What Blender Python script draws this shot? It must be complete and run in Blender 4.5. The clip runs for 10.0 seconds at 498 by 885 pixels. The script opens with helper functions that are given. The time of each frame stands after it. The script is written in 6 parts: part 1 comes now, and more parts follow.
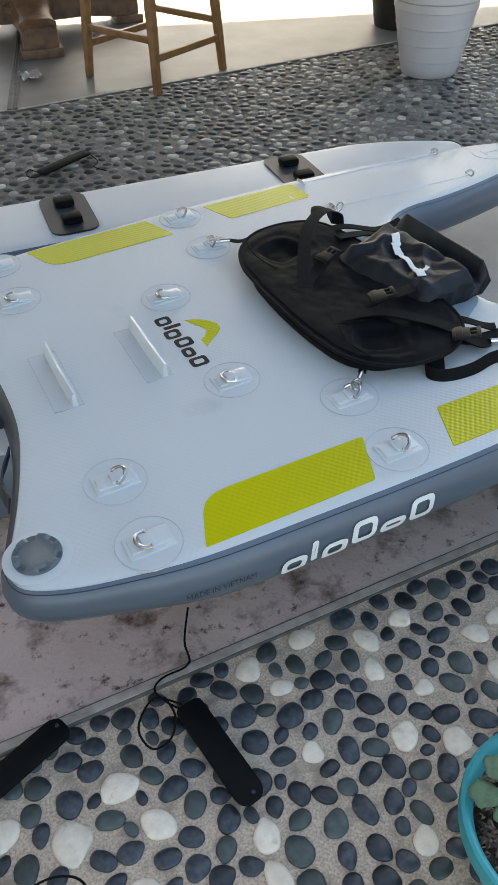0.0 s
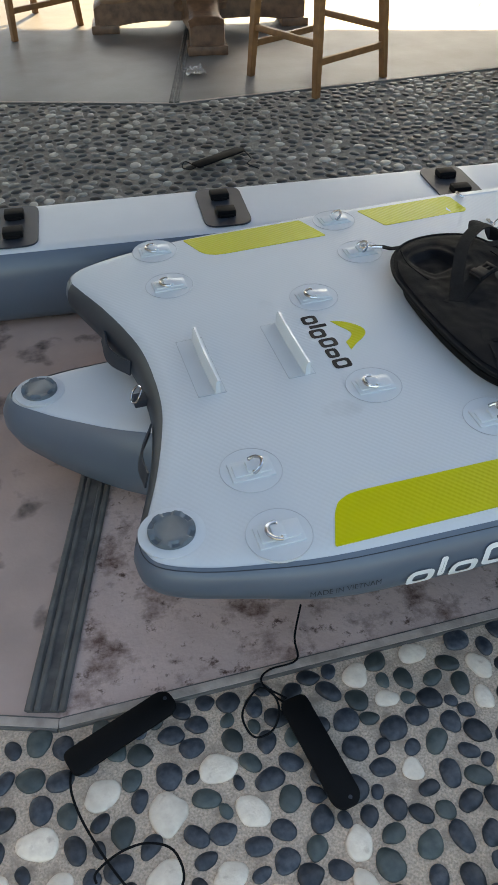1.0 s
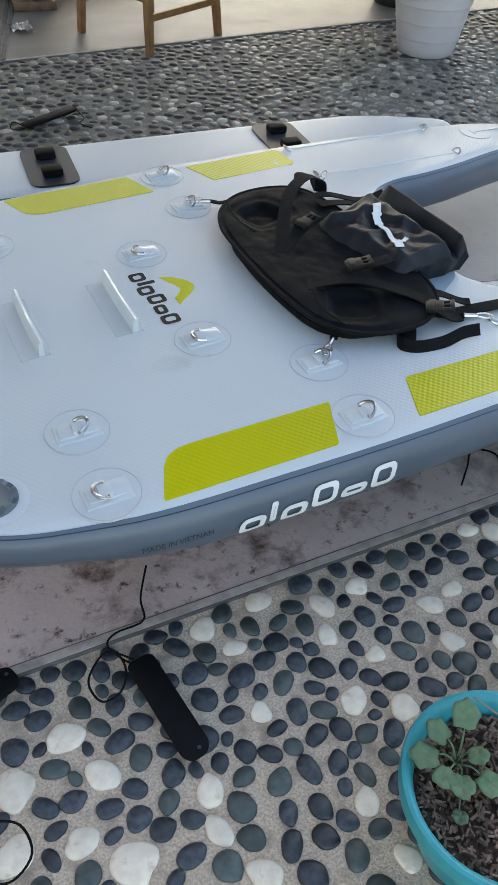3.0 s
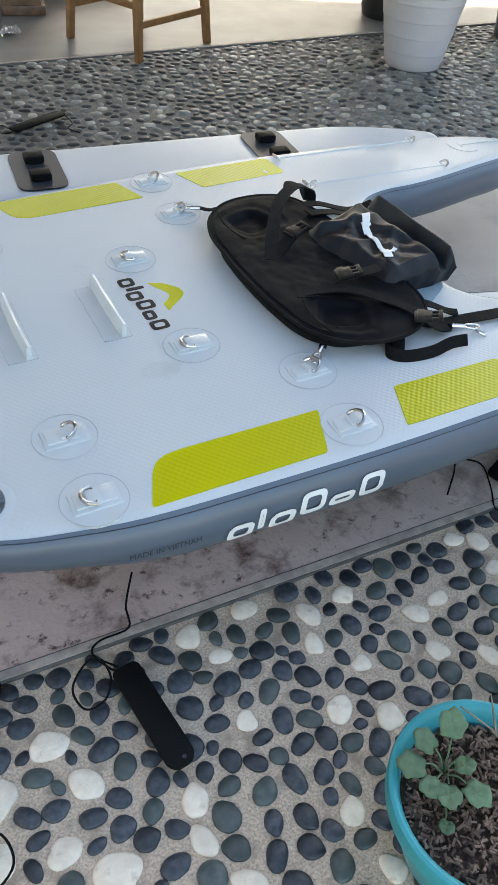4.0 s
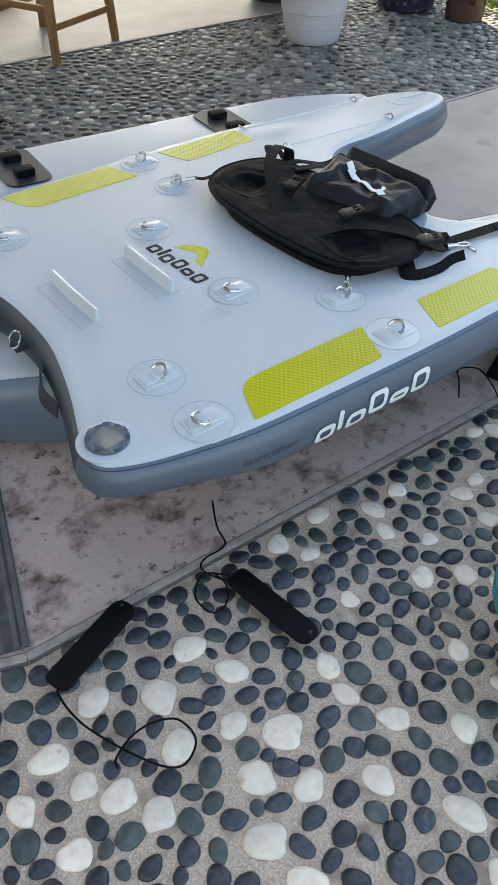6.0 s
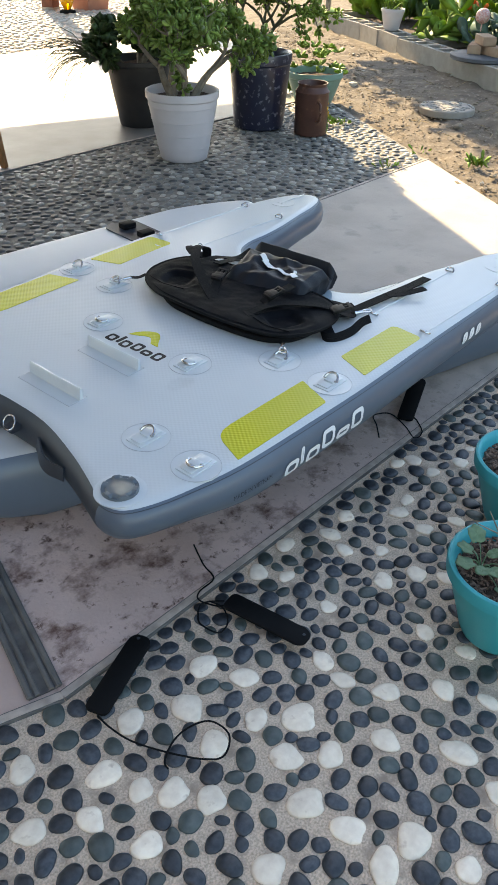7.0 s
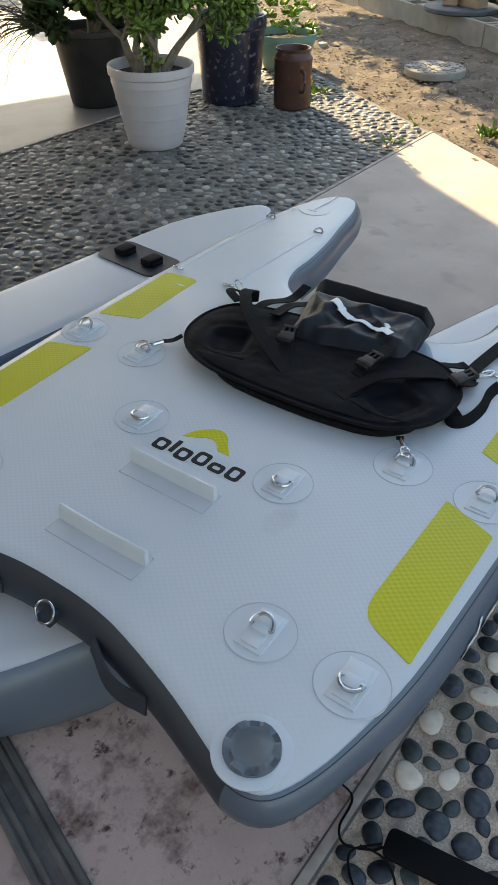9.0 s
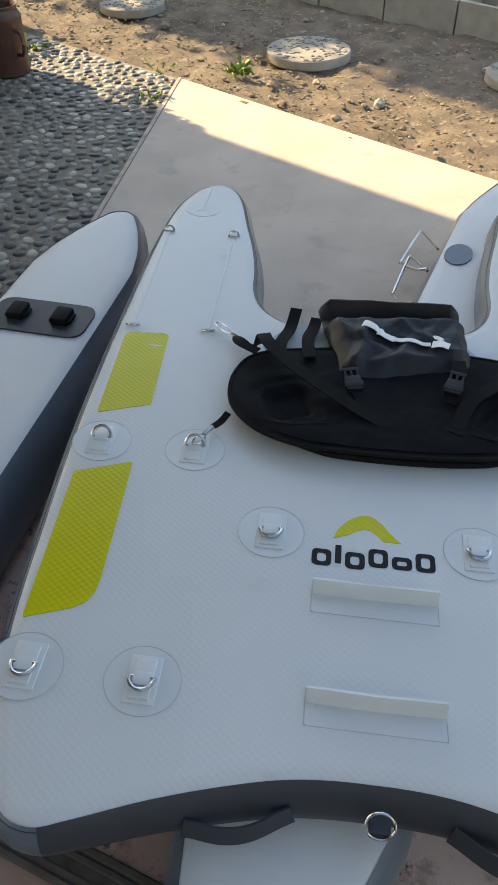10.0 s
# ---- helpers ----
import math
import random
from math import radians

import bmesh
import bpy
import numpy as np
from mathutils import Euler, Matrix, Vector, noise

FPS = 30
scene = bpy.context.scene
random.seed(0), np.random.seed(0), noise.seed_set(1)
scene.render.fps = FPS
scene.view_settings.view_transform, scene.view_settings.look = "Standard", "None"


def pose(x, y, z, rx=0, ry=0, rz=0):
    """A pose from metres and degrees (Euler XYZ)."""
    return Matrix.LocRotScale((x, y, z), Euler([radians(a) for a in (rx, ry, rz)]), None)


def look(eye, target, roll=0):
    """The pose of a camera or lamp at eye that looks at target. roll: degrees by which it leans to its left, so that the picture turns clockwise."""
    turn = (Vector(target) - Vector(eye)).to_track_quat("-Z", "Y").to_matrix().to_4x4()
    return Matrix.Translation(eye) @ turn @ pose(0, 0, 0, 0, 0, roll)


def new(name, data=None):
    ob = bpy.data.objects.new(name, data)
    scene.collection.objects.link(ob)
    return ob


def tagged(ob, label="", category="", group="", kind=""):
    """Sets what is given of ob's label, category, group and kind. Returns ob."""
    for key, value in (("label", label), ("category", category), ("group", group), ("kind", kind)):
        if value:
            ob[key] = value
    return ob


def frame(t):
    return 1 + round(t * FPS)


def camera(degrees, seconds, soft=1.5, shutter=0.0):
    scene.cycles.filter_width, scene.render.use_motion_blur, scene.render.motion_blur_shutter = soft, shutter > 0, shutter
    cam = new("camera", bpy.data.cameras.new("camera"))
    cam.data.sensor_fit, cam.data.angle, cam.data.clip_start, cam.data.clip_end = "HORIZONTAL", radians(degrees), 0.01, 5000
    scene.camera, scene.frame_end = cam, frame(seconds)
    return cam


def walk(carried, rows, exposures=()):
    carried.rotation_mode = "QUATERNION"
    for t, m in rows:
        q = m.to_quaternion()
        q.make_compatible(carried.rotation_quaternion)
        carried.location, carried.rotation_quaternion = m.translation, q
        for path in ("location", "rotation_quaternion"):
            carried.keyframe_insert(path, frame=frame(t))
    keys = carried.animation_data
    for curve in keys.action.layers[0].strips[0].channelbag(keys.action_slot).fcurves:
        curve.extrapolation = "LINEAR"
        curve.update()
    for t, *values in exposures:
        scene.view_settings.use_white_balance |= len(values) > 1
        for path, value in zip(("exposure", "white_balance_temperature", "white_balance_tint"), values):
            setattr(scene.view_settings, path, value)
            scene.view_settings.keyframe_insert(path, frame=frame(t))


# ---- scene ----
cam = camera(35.6, 10.0, soft=0.8)
PATH = [
    (0, (-0.388, -1.054, 1.054), (0.265, 0.284, -0.282), -1.6),
    (0.5, (-0.424, -1.047, 1.051), (0.041, 0.369, -0.283), -2.2),
    (1, (-0.442, -1.046, 1.054), (-0.027, 0.395, -0.269), -1.0),
    (1.5, (-0.419, -1.06, 1.057), (0.092, 0.365, -0.249), 1.0),
    (2, (-0.397, -1.068, 1.059), (0.225, 0.32, -0.24), 1.9),
    (2.5, (-0.378, -1.09, 1.05), (0.308, 0.24, -0.277), 1.9),
    (2.7, (-0.377, -1.084, 1.04), (0.303, 0.216, -0.319), 2.3),
    (3.8, (-0.379, -1.071, 1.018), (0.351, 0.187, -0.354), 5.4),
    (4, (-0.385, -1.071, 1.025), (0.349, 0.202, -0.331), 4.9),
    (4.5, (-0.412, -1.066, 1.032), (0.374, 0.195, -0.306), 4.8),
    (5, (-0.58, -1.022, 1.02), (0.167, 0.229, -0.35), 2.6),
    (5.5, (-0.662, -1.037, 1.02), (0.079, 0.199, -0.367), 0.4),
    (6, (-0.694, -1.109, 1.033), (0.221, 0.045, -0.32), 1.4),
    (6.2, (-0.757, -1.122, 1.058), (0.243, 0.0, -0.261), 2.0),
    (7.3, (-1.0, -1.177, 1.105), (0.289, -0.14, -0.019), 0.9),
    (7.5, (-0.996, -1.168, 1.096), (0.307, -0.151, -0.031), 0.8),
    (8, (-0.908, -1.091, 1.064), (0.365, -0.084, -0.104), -0.0),
    (8.5, (-0.718, -0.912, 1.039), (0.497, 0.096, -0.189), -0.8),
    (9, (-0.72, -0.615, 1.058), (0.563, 0.304, -0.17), 0.1),
    (9.5, (-0.72, -0.271, 1.097), (0.649, 0.419, -0.188), -1.3),
    (10, (-0.679, 0.075, 1.132), (0.768, 0.279, -0.234), -0.4),
]
walk(cam, [(t, look(eye, target, roll)) for t, eye, target, roll in PATH], [(0, 1.79, 8000, 6), (0.7, 1.69, 7950, 6), (1.5, 1.58, 7800, 6), (2.0, 1.62, 7800, 6), (2.5, 1.76, 7750, 6), (4.4, 2.06, 7950, 6), (5.2, 1.91, 8000, 6), (5.9, 1.93, 7700, 6), (7.5, 1.71, 7400, 6), (8.5, 1.66, 7400, 6), (9.0, 1.5, 7800, 6), (9.5, 1.56, 7850, 6), (10, 1.51, 8050, 6)])

# ---- light ----
SUN_EL, SUN_DIR = radians(33), Vector((0.5, 0.866, 0))          # towards the sun, on the ground
world = bpy.data.worlds.new("sky")
scene.world = world
world.use_nodes = True
wn = world.node_tree.nodes
sky = wn.new("ShaderNodeTexSky")
sky.sky_type, sky.sun_disc = "NISHITA", False
sky.sun_elevation, sky.sun_rotation = SUN_EL, math.atan2(SUN_DIR.x, SUN_DIR.y)
world.node_tree.links.new(sky.outputs[0], wn["Background"].inputs[0])
wn["Background"].inputs[1].default_value = 0.15
sun_data = bpy.data.lights.new("sun", "SUN")
sun_data.energy, sun_data.angle, sun_data.color = 4.4, radians(0.5), (1.0, 0.82, 0.57)
sun = new("sun", sun_data)
sun_vec = SUN_DIR * math.cos(SUN_EL) + Vector((0, 0, math.sin(SUN_EL)))
sun.matrix_world = look(sun_vec * 20, (0, 0, 0))


# ---- materials ----
def mat(name, c1, c2=None, scale=8.0, rough=0.6, rough2=None, metal=0.0, bump=0.0, bscale=80.0, vary=0.0, island=0.0,
        coat=0.0, spec=0.5, detail=6.0, c3=None, scale3=2.0, amount3=0.5, sheen=0.0, trans=0.0):
    """Two colours mixed by noise, a third in large patches, roughness and bump by finer noise."""
    m = bpy.data.materials.new(name)
    m.use_nodes = True
    nt = m.node_tree
    n, lk = nt.nodes, nt.links.new
    b = n["Principled BSDF"]
    geo = n.new("ShaderNodeNewGeometry")

    def noise_node(sc, det=detail):
        t = n.new("ShaderNodeTexNoise")
        t.inputs["Scale"].default_value, t.inputs["Detail"].default_value = sc, det
        lk(geo.outputs["Position"], t.inputs["Vector"])
        return t

    def ramp(src, lo, hi):
        r = n.new("ShaderNodeMapRange")
        r.inputs["From Min"].default_value, r.inputs["From Max"].default_value = lo, hi
        lk(src, r.inputs["Value"])
        return r.outputs[0]

    def mix(fac, a, c):
        x = n.new("ShaderNodeMix")
        x.data_type = "RGBA"
        lk(fac, x.inputs["Factor"])
        for v, slot in ((a, x.inputs["A"]), (c, x.inputs["B"])):
            if isinstance(v, tuple):
                slot.default_value = (*v, 1)
            else:
                lk(v, slot)
        return x.outputs["Result"]

    t1 = noise_node(scale)
    col = mix(ramp(t1.outputs["Fac"], 0.35, 0.68), c1, c2 or tuple(v * 0.85 for v in c1))
    if c3:
        t3 = noise_node(scale3, 8)
        col = mix(ramp(t3.outputs["Fac"], 0.62 - amount3 * 0.25, 0.72 - amount3 * 0.1), col, c3)
    if vary or island:
        hs = n.new("ShaderNodeHueSaturation")
        r = n.new("ShaderNodeMapRange")
        amount = vary or island
        r.inputs["To Min"].default_value, r.inputs["To Max"].default_value = 1 - amount, 1 + amount
        if vary:
            lk(n.new("ShaderNodeObjectInfo").outputs["Random"], r.inputs["Value"])
        else:
            lk(geo.outputs["Random Per Island"], r.inputs["Value"])
        lk(r.outputs[0], hs.inputs["Value"])
        lk(col, hs.inputs["Color"])
        col = hs.outputs[0]
    lk(col, b.inputs["Base Color"])
    b.inputs["Metallic"].default_value = metal
    b.inputs["Specular IOR Level"].default_value = spec
    b.inputs["Coat Weight"].default_value = coat
    b.inputs["Sheen Weight"].default_value = sheen
    b.inputs["Transmission Weight"].default_value = trans
    rr = n.new("ShaderNodeMapRange")
    rr.inputs["To Min"].default_value, rr.inputs["To Max"].default_value = rough, rough2 or rough + 0.12
    t2 = noise_node(scale * 2.3)
    lk(t2.outputs["Fac"], rr.inputs["Value"])
    lk(rr.outputs[0], b.inputs["Roughness"])
    if bump:
        bp = n.new("ShaderNodeBump")
        bp.inputs["Strength"].default_value, bp.inputs["Distance"].default_value = min(bump, 1.0), 0.004
        tb = noise_node(bscale)
        lk(tb.outputs["Fac"], bp.inputs["Height"])
        lk(bp.outputs[0], b.inputs["Normal"])
    return m


def embossed(name, c1, c2, pitch, rough, depth, spec=0.5, coat=0.0):
    """Sheet with a fine diamond emboss: two crossed waves as bump."""
    m = mat(name, c1, c2, scale=3.0, rough=rough, spec=spec, coat=coat, c3=tuple(v * 0.84 for v in c1), scale3=7.0, amount3=-0.1)
    nt = m.node_tree
    n, lk = nt.nodes, nt.links.new
    geo = n.new("ShaderNodeNewGeometry")
    sep = n.new("ShaderNodeSeparateXYZ")
    lk(geo.outputs["Position"], sep.inputs[0])

    def math_node(op, a, c):
        x = n.new("ShaderNodeMath")
        x.operation = op
        for k, v in enumerate((a, c)):
            if isinstance(v, (int, float)):
                x.inputs[k].default_value = v
            elif v is not None:
                lk(v, x.inputs[k])
        return x.outputs[0]

    k = 2 * math.pi / pitch
    sx = math_node("SINE", math_node("MULTIPLY", sep.outputs[0], k), None)
    sy = math_node("SINE", math_node("MULTIPLY", sep.outputs[1], k * 0.8), None)
    h = math_node("MULTIPLY", sx, sy)
    big = n.new("ShaderNodeTexNoise")
    big.inputs["Scale"].default_value = 14
    lk(geo.outputs["Position"], big.inputs["Vector"])
    h = math_node("ADD", h, math_node("MULTIPLY", big.outputs["Fac"], 1.2))
    bp = n.new("ShaderNodeBump")
    bp.inputs["Strength"].default_value, bp.inputs["Distance"].default_value = 1.0, depth
    lk(h, bp.inputs["Height"])
    lk(bp.outputs[0], n["Principled BSDF"].inputs["Normal"])
    return m


def stained(name, plain, plain2, worn, worn2, stain, x0, x1):
    """Concrete that is brown and blotched towards one end of the slab and plain towards the other."""
    m = mat(name, plain, plain2, 5, 0.6, 0.85, bump=0.35, bscale=110, c3=tuple(v * 0.76 for v in plain), scale3=9.0, amount3=0.15)
    nt = m.node_tree
    n, lk = nt.nodes, nt.links.new
    geo = n.new("ShaderNodeNewGeometry")
    b = n["Principled BSDF"]
    clean = b.inputs["Base Color"].links[0].from_socket

    def noise_fac(sc, lo, hi, det=8):
        t = n.new("ShaderNodeTexNoise")
        t.inputs["Scale"].default_value, t.inputs["Detail"].default_value, t.inputs["Roughness"].default_value = sc, det, 0.68
        lk(geo.outputs["Position"], t.inputs["Vector"])
        r = n.new("ShaderNodeMapRange")
        r.inputs["From Min"].default_value, r.inputs["From Max"].default_value = lo, hi
        lk(t.outputs["Fac"], r.inputs["Value"])
        return r.outputs[0]

    def mix(fac, a, c):
        x = n.new("ShaderNodeMix")
        x.data_type = "RGBA"
        lk(fac, x.inputs["Factor"])
        for v, slot in ((a, x.inputs["A"]), (c, x.inputs["B"])):
            if isinstance(v, tuple):
                slot.default_value = (*v, 1)
            else:
                lk(v, slot)
        return x.outputs["Result"]

    old = mix(noise_fac(4, 0.35, 0.65), worn, worn2)
    old = mix(noise_fac(11, 0.50, 0.66), old, stain)
    old = mix(noise_fac(34, 0.57, 0.66), old, tuple(v * 0.8 for v in stain))
    sep = n.new("ShaderNodeSeparateXYZ")
    lk(geo.outputs["Position"], sep.inputs[0])
    r = n.new("ShaderNodeMapRange")
    r.inputs["From Min"].default_value, r.inputs["From Max"].default_value = x0, x1
    lk(sep.outputs[0], r.inputs["Value"])
    lk(mix(r.outputs[0], old, clean), b.inputs["Base Color"])
    return m


M = {
    "concrete_raft": stained("concrete_raft", (0.52, 0.45, 0.385), (0.43, 0.37, 0.315), (0.66, 0.50, 0.445), (0.50, 0.37, 0.325), (0.13, 0.066, 0.050), 0.1, 1.1),
    "deck_white": embossed("deck_white", (0.56, 0.585, 0.60), (0.53, 0.555, 0.57), 0.0095, 0.34, 0.00009, coat=0.12),
    "pad_yellow": embossed("pad_yellow", (0.52, 0.49, 0.0), (0.47, 0.445, 0.0), 0.0095, 0.28, 0.00018, spec=0.4),
    "pvc_white": mat("pvc_white", (0.62, 0.64, 0.655), (0.585, 0.605, 0.62), 5, 0.38, bump=0.05, bscale=40),
    "pvc_grey": mat("pvc_grey", (0.098, 0.125, 0.165), (0.08, 0.104, 0.14), 4, 0.30, 0.45, bump=0.06, bscale=25, coat=0.15),
    "pvc_dark": mat("pvc_dark", (0.026, 0.033, 0.046), (0.02, 0.026, 0.036), 6, 0.42, bump=0.08, bscale=30),
    "patch_white": mat("patch_white", (0.57, 0.60, 0.62), (0.545, 0.575, 0.595), 20, 0.24, coat=0.2),
    "valve_grey": mat("valve_grey", (0.11, 0.135, 0.155), (0.085, 0.105, 0.12), 30, 0.35),
    "steel": mat("steel", (0.55, 0.55, 0.56), (0.45, 0.45, 0.46), 40, 0.16, metal=1.0),
    "logo_black": mat("logo_black", (0.006, 0.006, 0.008), rough=0.5, spec=0.25),
    "print_white": mat("print_white", (0.82, 0.83, 0.84), rough=0.4),
    "black_cloth": mat("black_cloth", (0.0032, 0.0038, 0.0054), (0.0048, 0.0056, 0.0078), 30, 0.6, spec=0.08, bump=0.15, bscale=500),
    "black_nylon": mat("black_nylon", (0.0065, 0.0078, 0.0115), (0.009, 0.0108, 0.0155), 30, 0.40, 0.55, spec=0.3, bump=0.12, bscale=400),
    "leaf_seedling": mat("leaf_seedling", (0.15, 0.25, 0.14), (0.21, 0.32, 0.18), 90, 0.5, island=0.2),
    "mulch": mat("mulch", (0.17, 0.10, 0.07), (0.075, 0.045, 0.033), 150, 0.9, bump=1.0, bscale=200),
    "weld": mat("weld", (0.47, 0.49, 0.51), (0.43, 0.45, 0.47), 30, 0.3, coat=0.2),
    "black_strap": mat("black_strap", (0.0045, 0.0045, 0.005), (0.007, 0.007, 0.008), 60, 0.75, spec=0.15, bump=0.3, bscale=700),
    "black_plastic": mat("black_plastic", (0.0035, 0.0035, 0.004), (0.005, 0.005, 0.0055), 30, 0.6, spec=0.14, bump=0.05, bscale=200),
    "concrete_brown": mat("concrete_brown", (0.50, 0.37, 0.32), (0.37, 0.275, 0.238), 5, 0.55, 0.8, bump=0.2, bscale=90,
                          c3=(0.075, 0.052, 0.046), scale3=11, amount3=0.25),
    "concrete_tan": mat("concrete_tan", (0.34, 0.305, 0.27), (0.28, 0.25, 0.22), 3, 0.6, 0.85, bump=0.2, bscale=90,
                        c3=(0.22, 0.195, 0.175), scale3=6, amount3=0.1),
    "concrete_patio": mat("concrete_patio", (0.21, 0.194, 0.18), (0.165, 0.15, 0.138), 4, 0.40, 0.6, bump=0.1, bscale=50),
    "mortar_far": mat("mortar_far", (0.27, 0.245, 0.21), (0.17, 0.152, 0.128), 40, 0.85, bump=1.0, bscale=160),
    "mortar": mat("mortar", (0.73, 0.565, 0.43), (0.43, 0.33, 0.25), 300, 0.85, bump=0.8, bscale=220, detail=5.0,
                  c3=(0.37, 0.28, 0.213), scale3=26, amount3=0.35),
    "lip": mat("lip", (0.50, 0.42, 0.36), (0.32, 0.265, 0.225), 30, 0.75, bump=0.4, bscale=120),
    "edging": mat("edging", (0.15, 0.14, 0.13), (0.095, 0.09, 0.085), 25, 0.6, bump=0.3, bscale=120),
    "seam_metal": mat("seam_metal", (0.13, 0.125, 0.12), (0.06, 0.058, 0.058), 30, 0.45, bump=0.4, bscale=90),
    "pebble_dark": mat("pebble_dark", (0.016, 0.021, 0.029), (0.050, 0.056, 0.066), 110, 0.32, 0.48, spec=0.6, vary=0.45, bump=0.10, bscale=260),
    "pebble_green": mat("pebble_green", (0.036, 0.048, 0.046), (0.072, 0.086, 0.080), 70, 0.34, 0.5, spec=0.6, vary=0.4, bump=0.10, bscale=260),
    "pebble_white": mat("pebble_white", (0.92, 0.79, 0.64), (0.78, 0.645, 0.51), 60, 0.5, 0.7, vary=0.10, bump=0.3, bscale=150, c3=(0.62, 0.48, 0.36), scale3=45, amount3=0.0),
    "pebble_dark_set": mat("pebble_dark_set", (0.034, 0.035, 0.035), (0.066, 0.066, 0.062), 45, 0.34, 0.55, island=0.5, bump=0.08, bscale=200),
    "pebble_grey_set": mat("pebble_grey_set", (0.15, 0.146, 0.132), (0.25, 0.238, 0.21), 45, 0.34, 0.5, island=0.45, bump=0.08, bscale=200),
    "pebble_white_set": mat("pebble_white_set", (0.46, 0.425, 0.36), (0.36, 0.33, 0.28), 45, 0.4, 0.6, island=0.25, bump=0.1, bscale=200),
    "dirt": mat("dirt", (0.185, 0.145, 0.105), (0.10, 0.078, 0.058), 9, 0.95, bump=1.0, bscale=70, c3=(0.27, 0.22, 0.17), scale3=30, amount3=0.2),
    "block_concrete": mat("block_concrete", (0.36, 0.325, 0.28), (0.29, 0.26, 0.225), 14, 0.9, bump=0.6, bscale=150),
    "soil": mat("soil", (0.05, 0.033, 0.025), (0.11, 0.072, 0.052), 60, 0.95, bump=1.0, bscale=150),
    "teal": mat("teal", (0.03, 0.33, 0.37), (0.025, 0.30, 0.34), 6, 0.36, 0.45, bump=0.04, bscale=40),
    "pot_white": mat("pot_white", (0.56, 0.515, 0.52), (0.50, 0.46, 0.465), 7, 0.4, 0.55, bump=0.03, bscale=30),
    "pot_black": mat("pot_black", (0.018, 0.016, 0.016), (0.03, 0.027, 0.026), 12, 0.4),
    "pot_blue": mat("pot_blue", (0.006, 0.008, 0.028), (0.012, 0.013, 0.028), 14, 0.22, 0.5, coat=0.3, bump=0.2, bscale=30,
                    c3=(0.16, 0.16, 0.19), scale3=38, amount3=0.15),
    "pot_green": mat("pot_green", (0.16, 0.27, 0.22), (0.13, 0.225, 0.185), 8, 0.5),
    "can_brown": mat("can_brown", (0.10, 0.045, 0.032), (0.075, 0.034, 0.026), 16, 0.4, 0.55, c3=(0.16, 0.08, 0.05), scale3=20, amount3=0.1),
    "terracotta": mat("terracotta", (0.40, 0.19, 0.125), (0.33, 0.15, 0.10), 10, 0.8),
    "wood_table": mat("wood_table", (0.20, 0.105, 0.058), (0.10, 0.052, 0.03), 26, 0.35, 0.55, bump=0.1, bscale=80),
    "wood_stool": mat("wood_stool", (0.27, 0.125, 0.045), (0.19, 0.085, 0.03), 30, 0.35, 0.5, bump=0.1, bscale=90),
    "wood_post": mat("wood_post", (0.16, 0.055, 0.032), (0.11, 0.038, 0.024), 12, 0.7, bump=0.2, bscale=60),
    "chips": mat("chips", (0.20, 0.13, 0.095), (0.08, 0.05, 0.038), 40, 0.9, island=0.6),
    "bark": mat("bark", (0.26, 0.22, 0.17), (0.17, 0.14, 0.105), 40, 0.85, bump=0.7, bscale=90),
    "leaf_jade": mat("leaf_jade", (0.17, 0.265, 0.05), (0.25, 0.35, 0.085), 12, 0.32, 0.45, island=0.4),
    "leaf_dark": mat("leaf_dark", (0.045, 0.085, 0.025), (0.07, 0.12, 0.035), 12, 0.4, island=0.4),
    "leaf_bright": mat("leaf_bright", (0.17, 0.28, 0.035), (0.24, 0.36, 0.06), 12, 0.4, island=0.35),
    "leaf_grey": mat("leaf_grey", (0.11, 0.185, 0.135), (0.14, 0.22, 0.16), 30, 0.55, island=0.25),
    "twig": mat("twig", (0.075, 0.07, 0.035), (0.05, 0.05, 0.03), 30, 0.8),
    "straw": mat("straw", (0.42, 0.31, 0.17), (0.30, 0.22, 0.12), 30, 0.9, island=0.3),
    "roof_grey": mat("roof_grey", (0.36, 0.35, 0.34), (0.30, 0.29, 0.28), 6, 0.8, bump=0.2),
    "stucco": mat("stucco", (0.50, 0.46, 0.40), (0.45, 0.41, 0.36), 8, 0.9, bump=0.6, bscale=90),
}


def let_through(name, share):
    """Thin leaves pass some light."""
    nt = M[name].node_tree
    n, lk = nt.nodes, nt.links.new
    b, out = n["Principled BSDF"], n["Material Output"]
    tr = n.new("ShaderNodeBsdfTranslucent")
    lk(b.inputs["Base Color"].links[0].from_socket, tr.inputs["Color"])
    mx = n.new("ShaderNodeMixShader")
    mx.inputs[0].default_value = share
    lk(b.outputs[0], mx.inputs[1])
    lk(tr.outputs[0], mx.inputs[2])
    lk(mx.outputs[0], out.inputs["Surface"])


for leaf_name in ("leaf_jade", "leaf_dark", "leaf_bright", "leaf_grey", "leaf_seedling"):
    let_through(leaf_name, 0.35)


# ---- builders ----
def link(name, bm, material, parent=None, label="", smooth=True):
    me = bpy.data.meshes.new(name)
    bm.to_mesh(me)
    bm.free()
    me.materials.append(M[material] if isinstance(material, str) else material)
    if smooth:
        for p in me.polygons:
            p.use_smooth = True
        me.set_sharp_from_angle(angle=radians(38))
    ob = new(name, me)
    ob.parent = parent
    if label:
        ob["label"] = label
    return ob


def part(name, bm, material, parent, label="", smooth=True):
    return link(name, bm, material, parent, label, smooth)


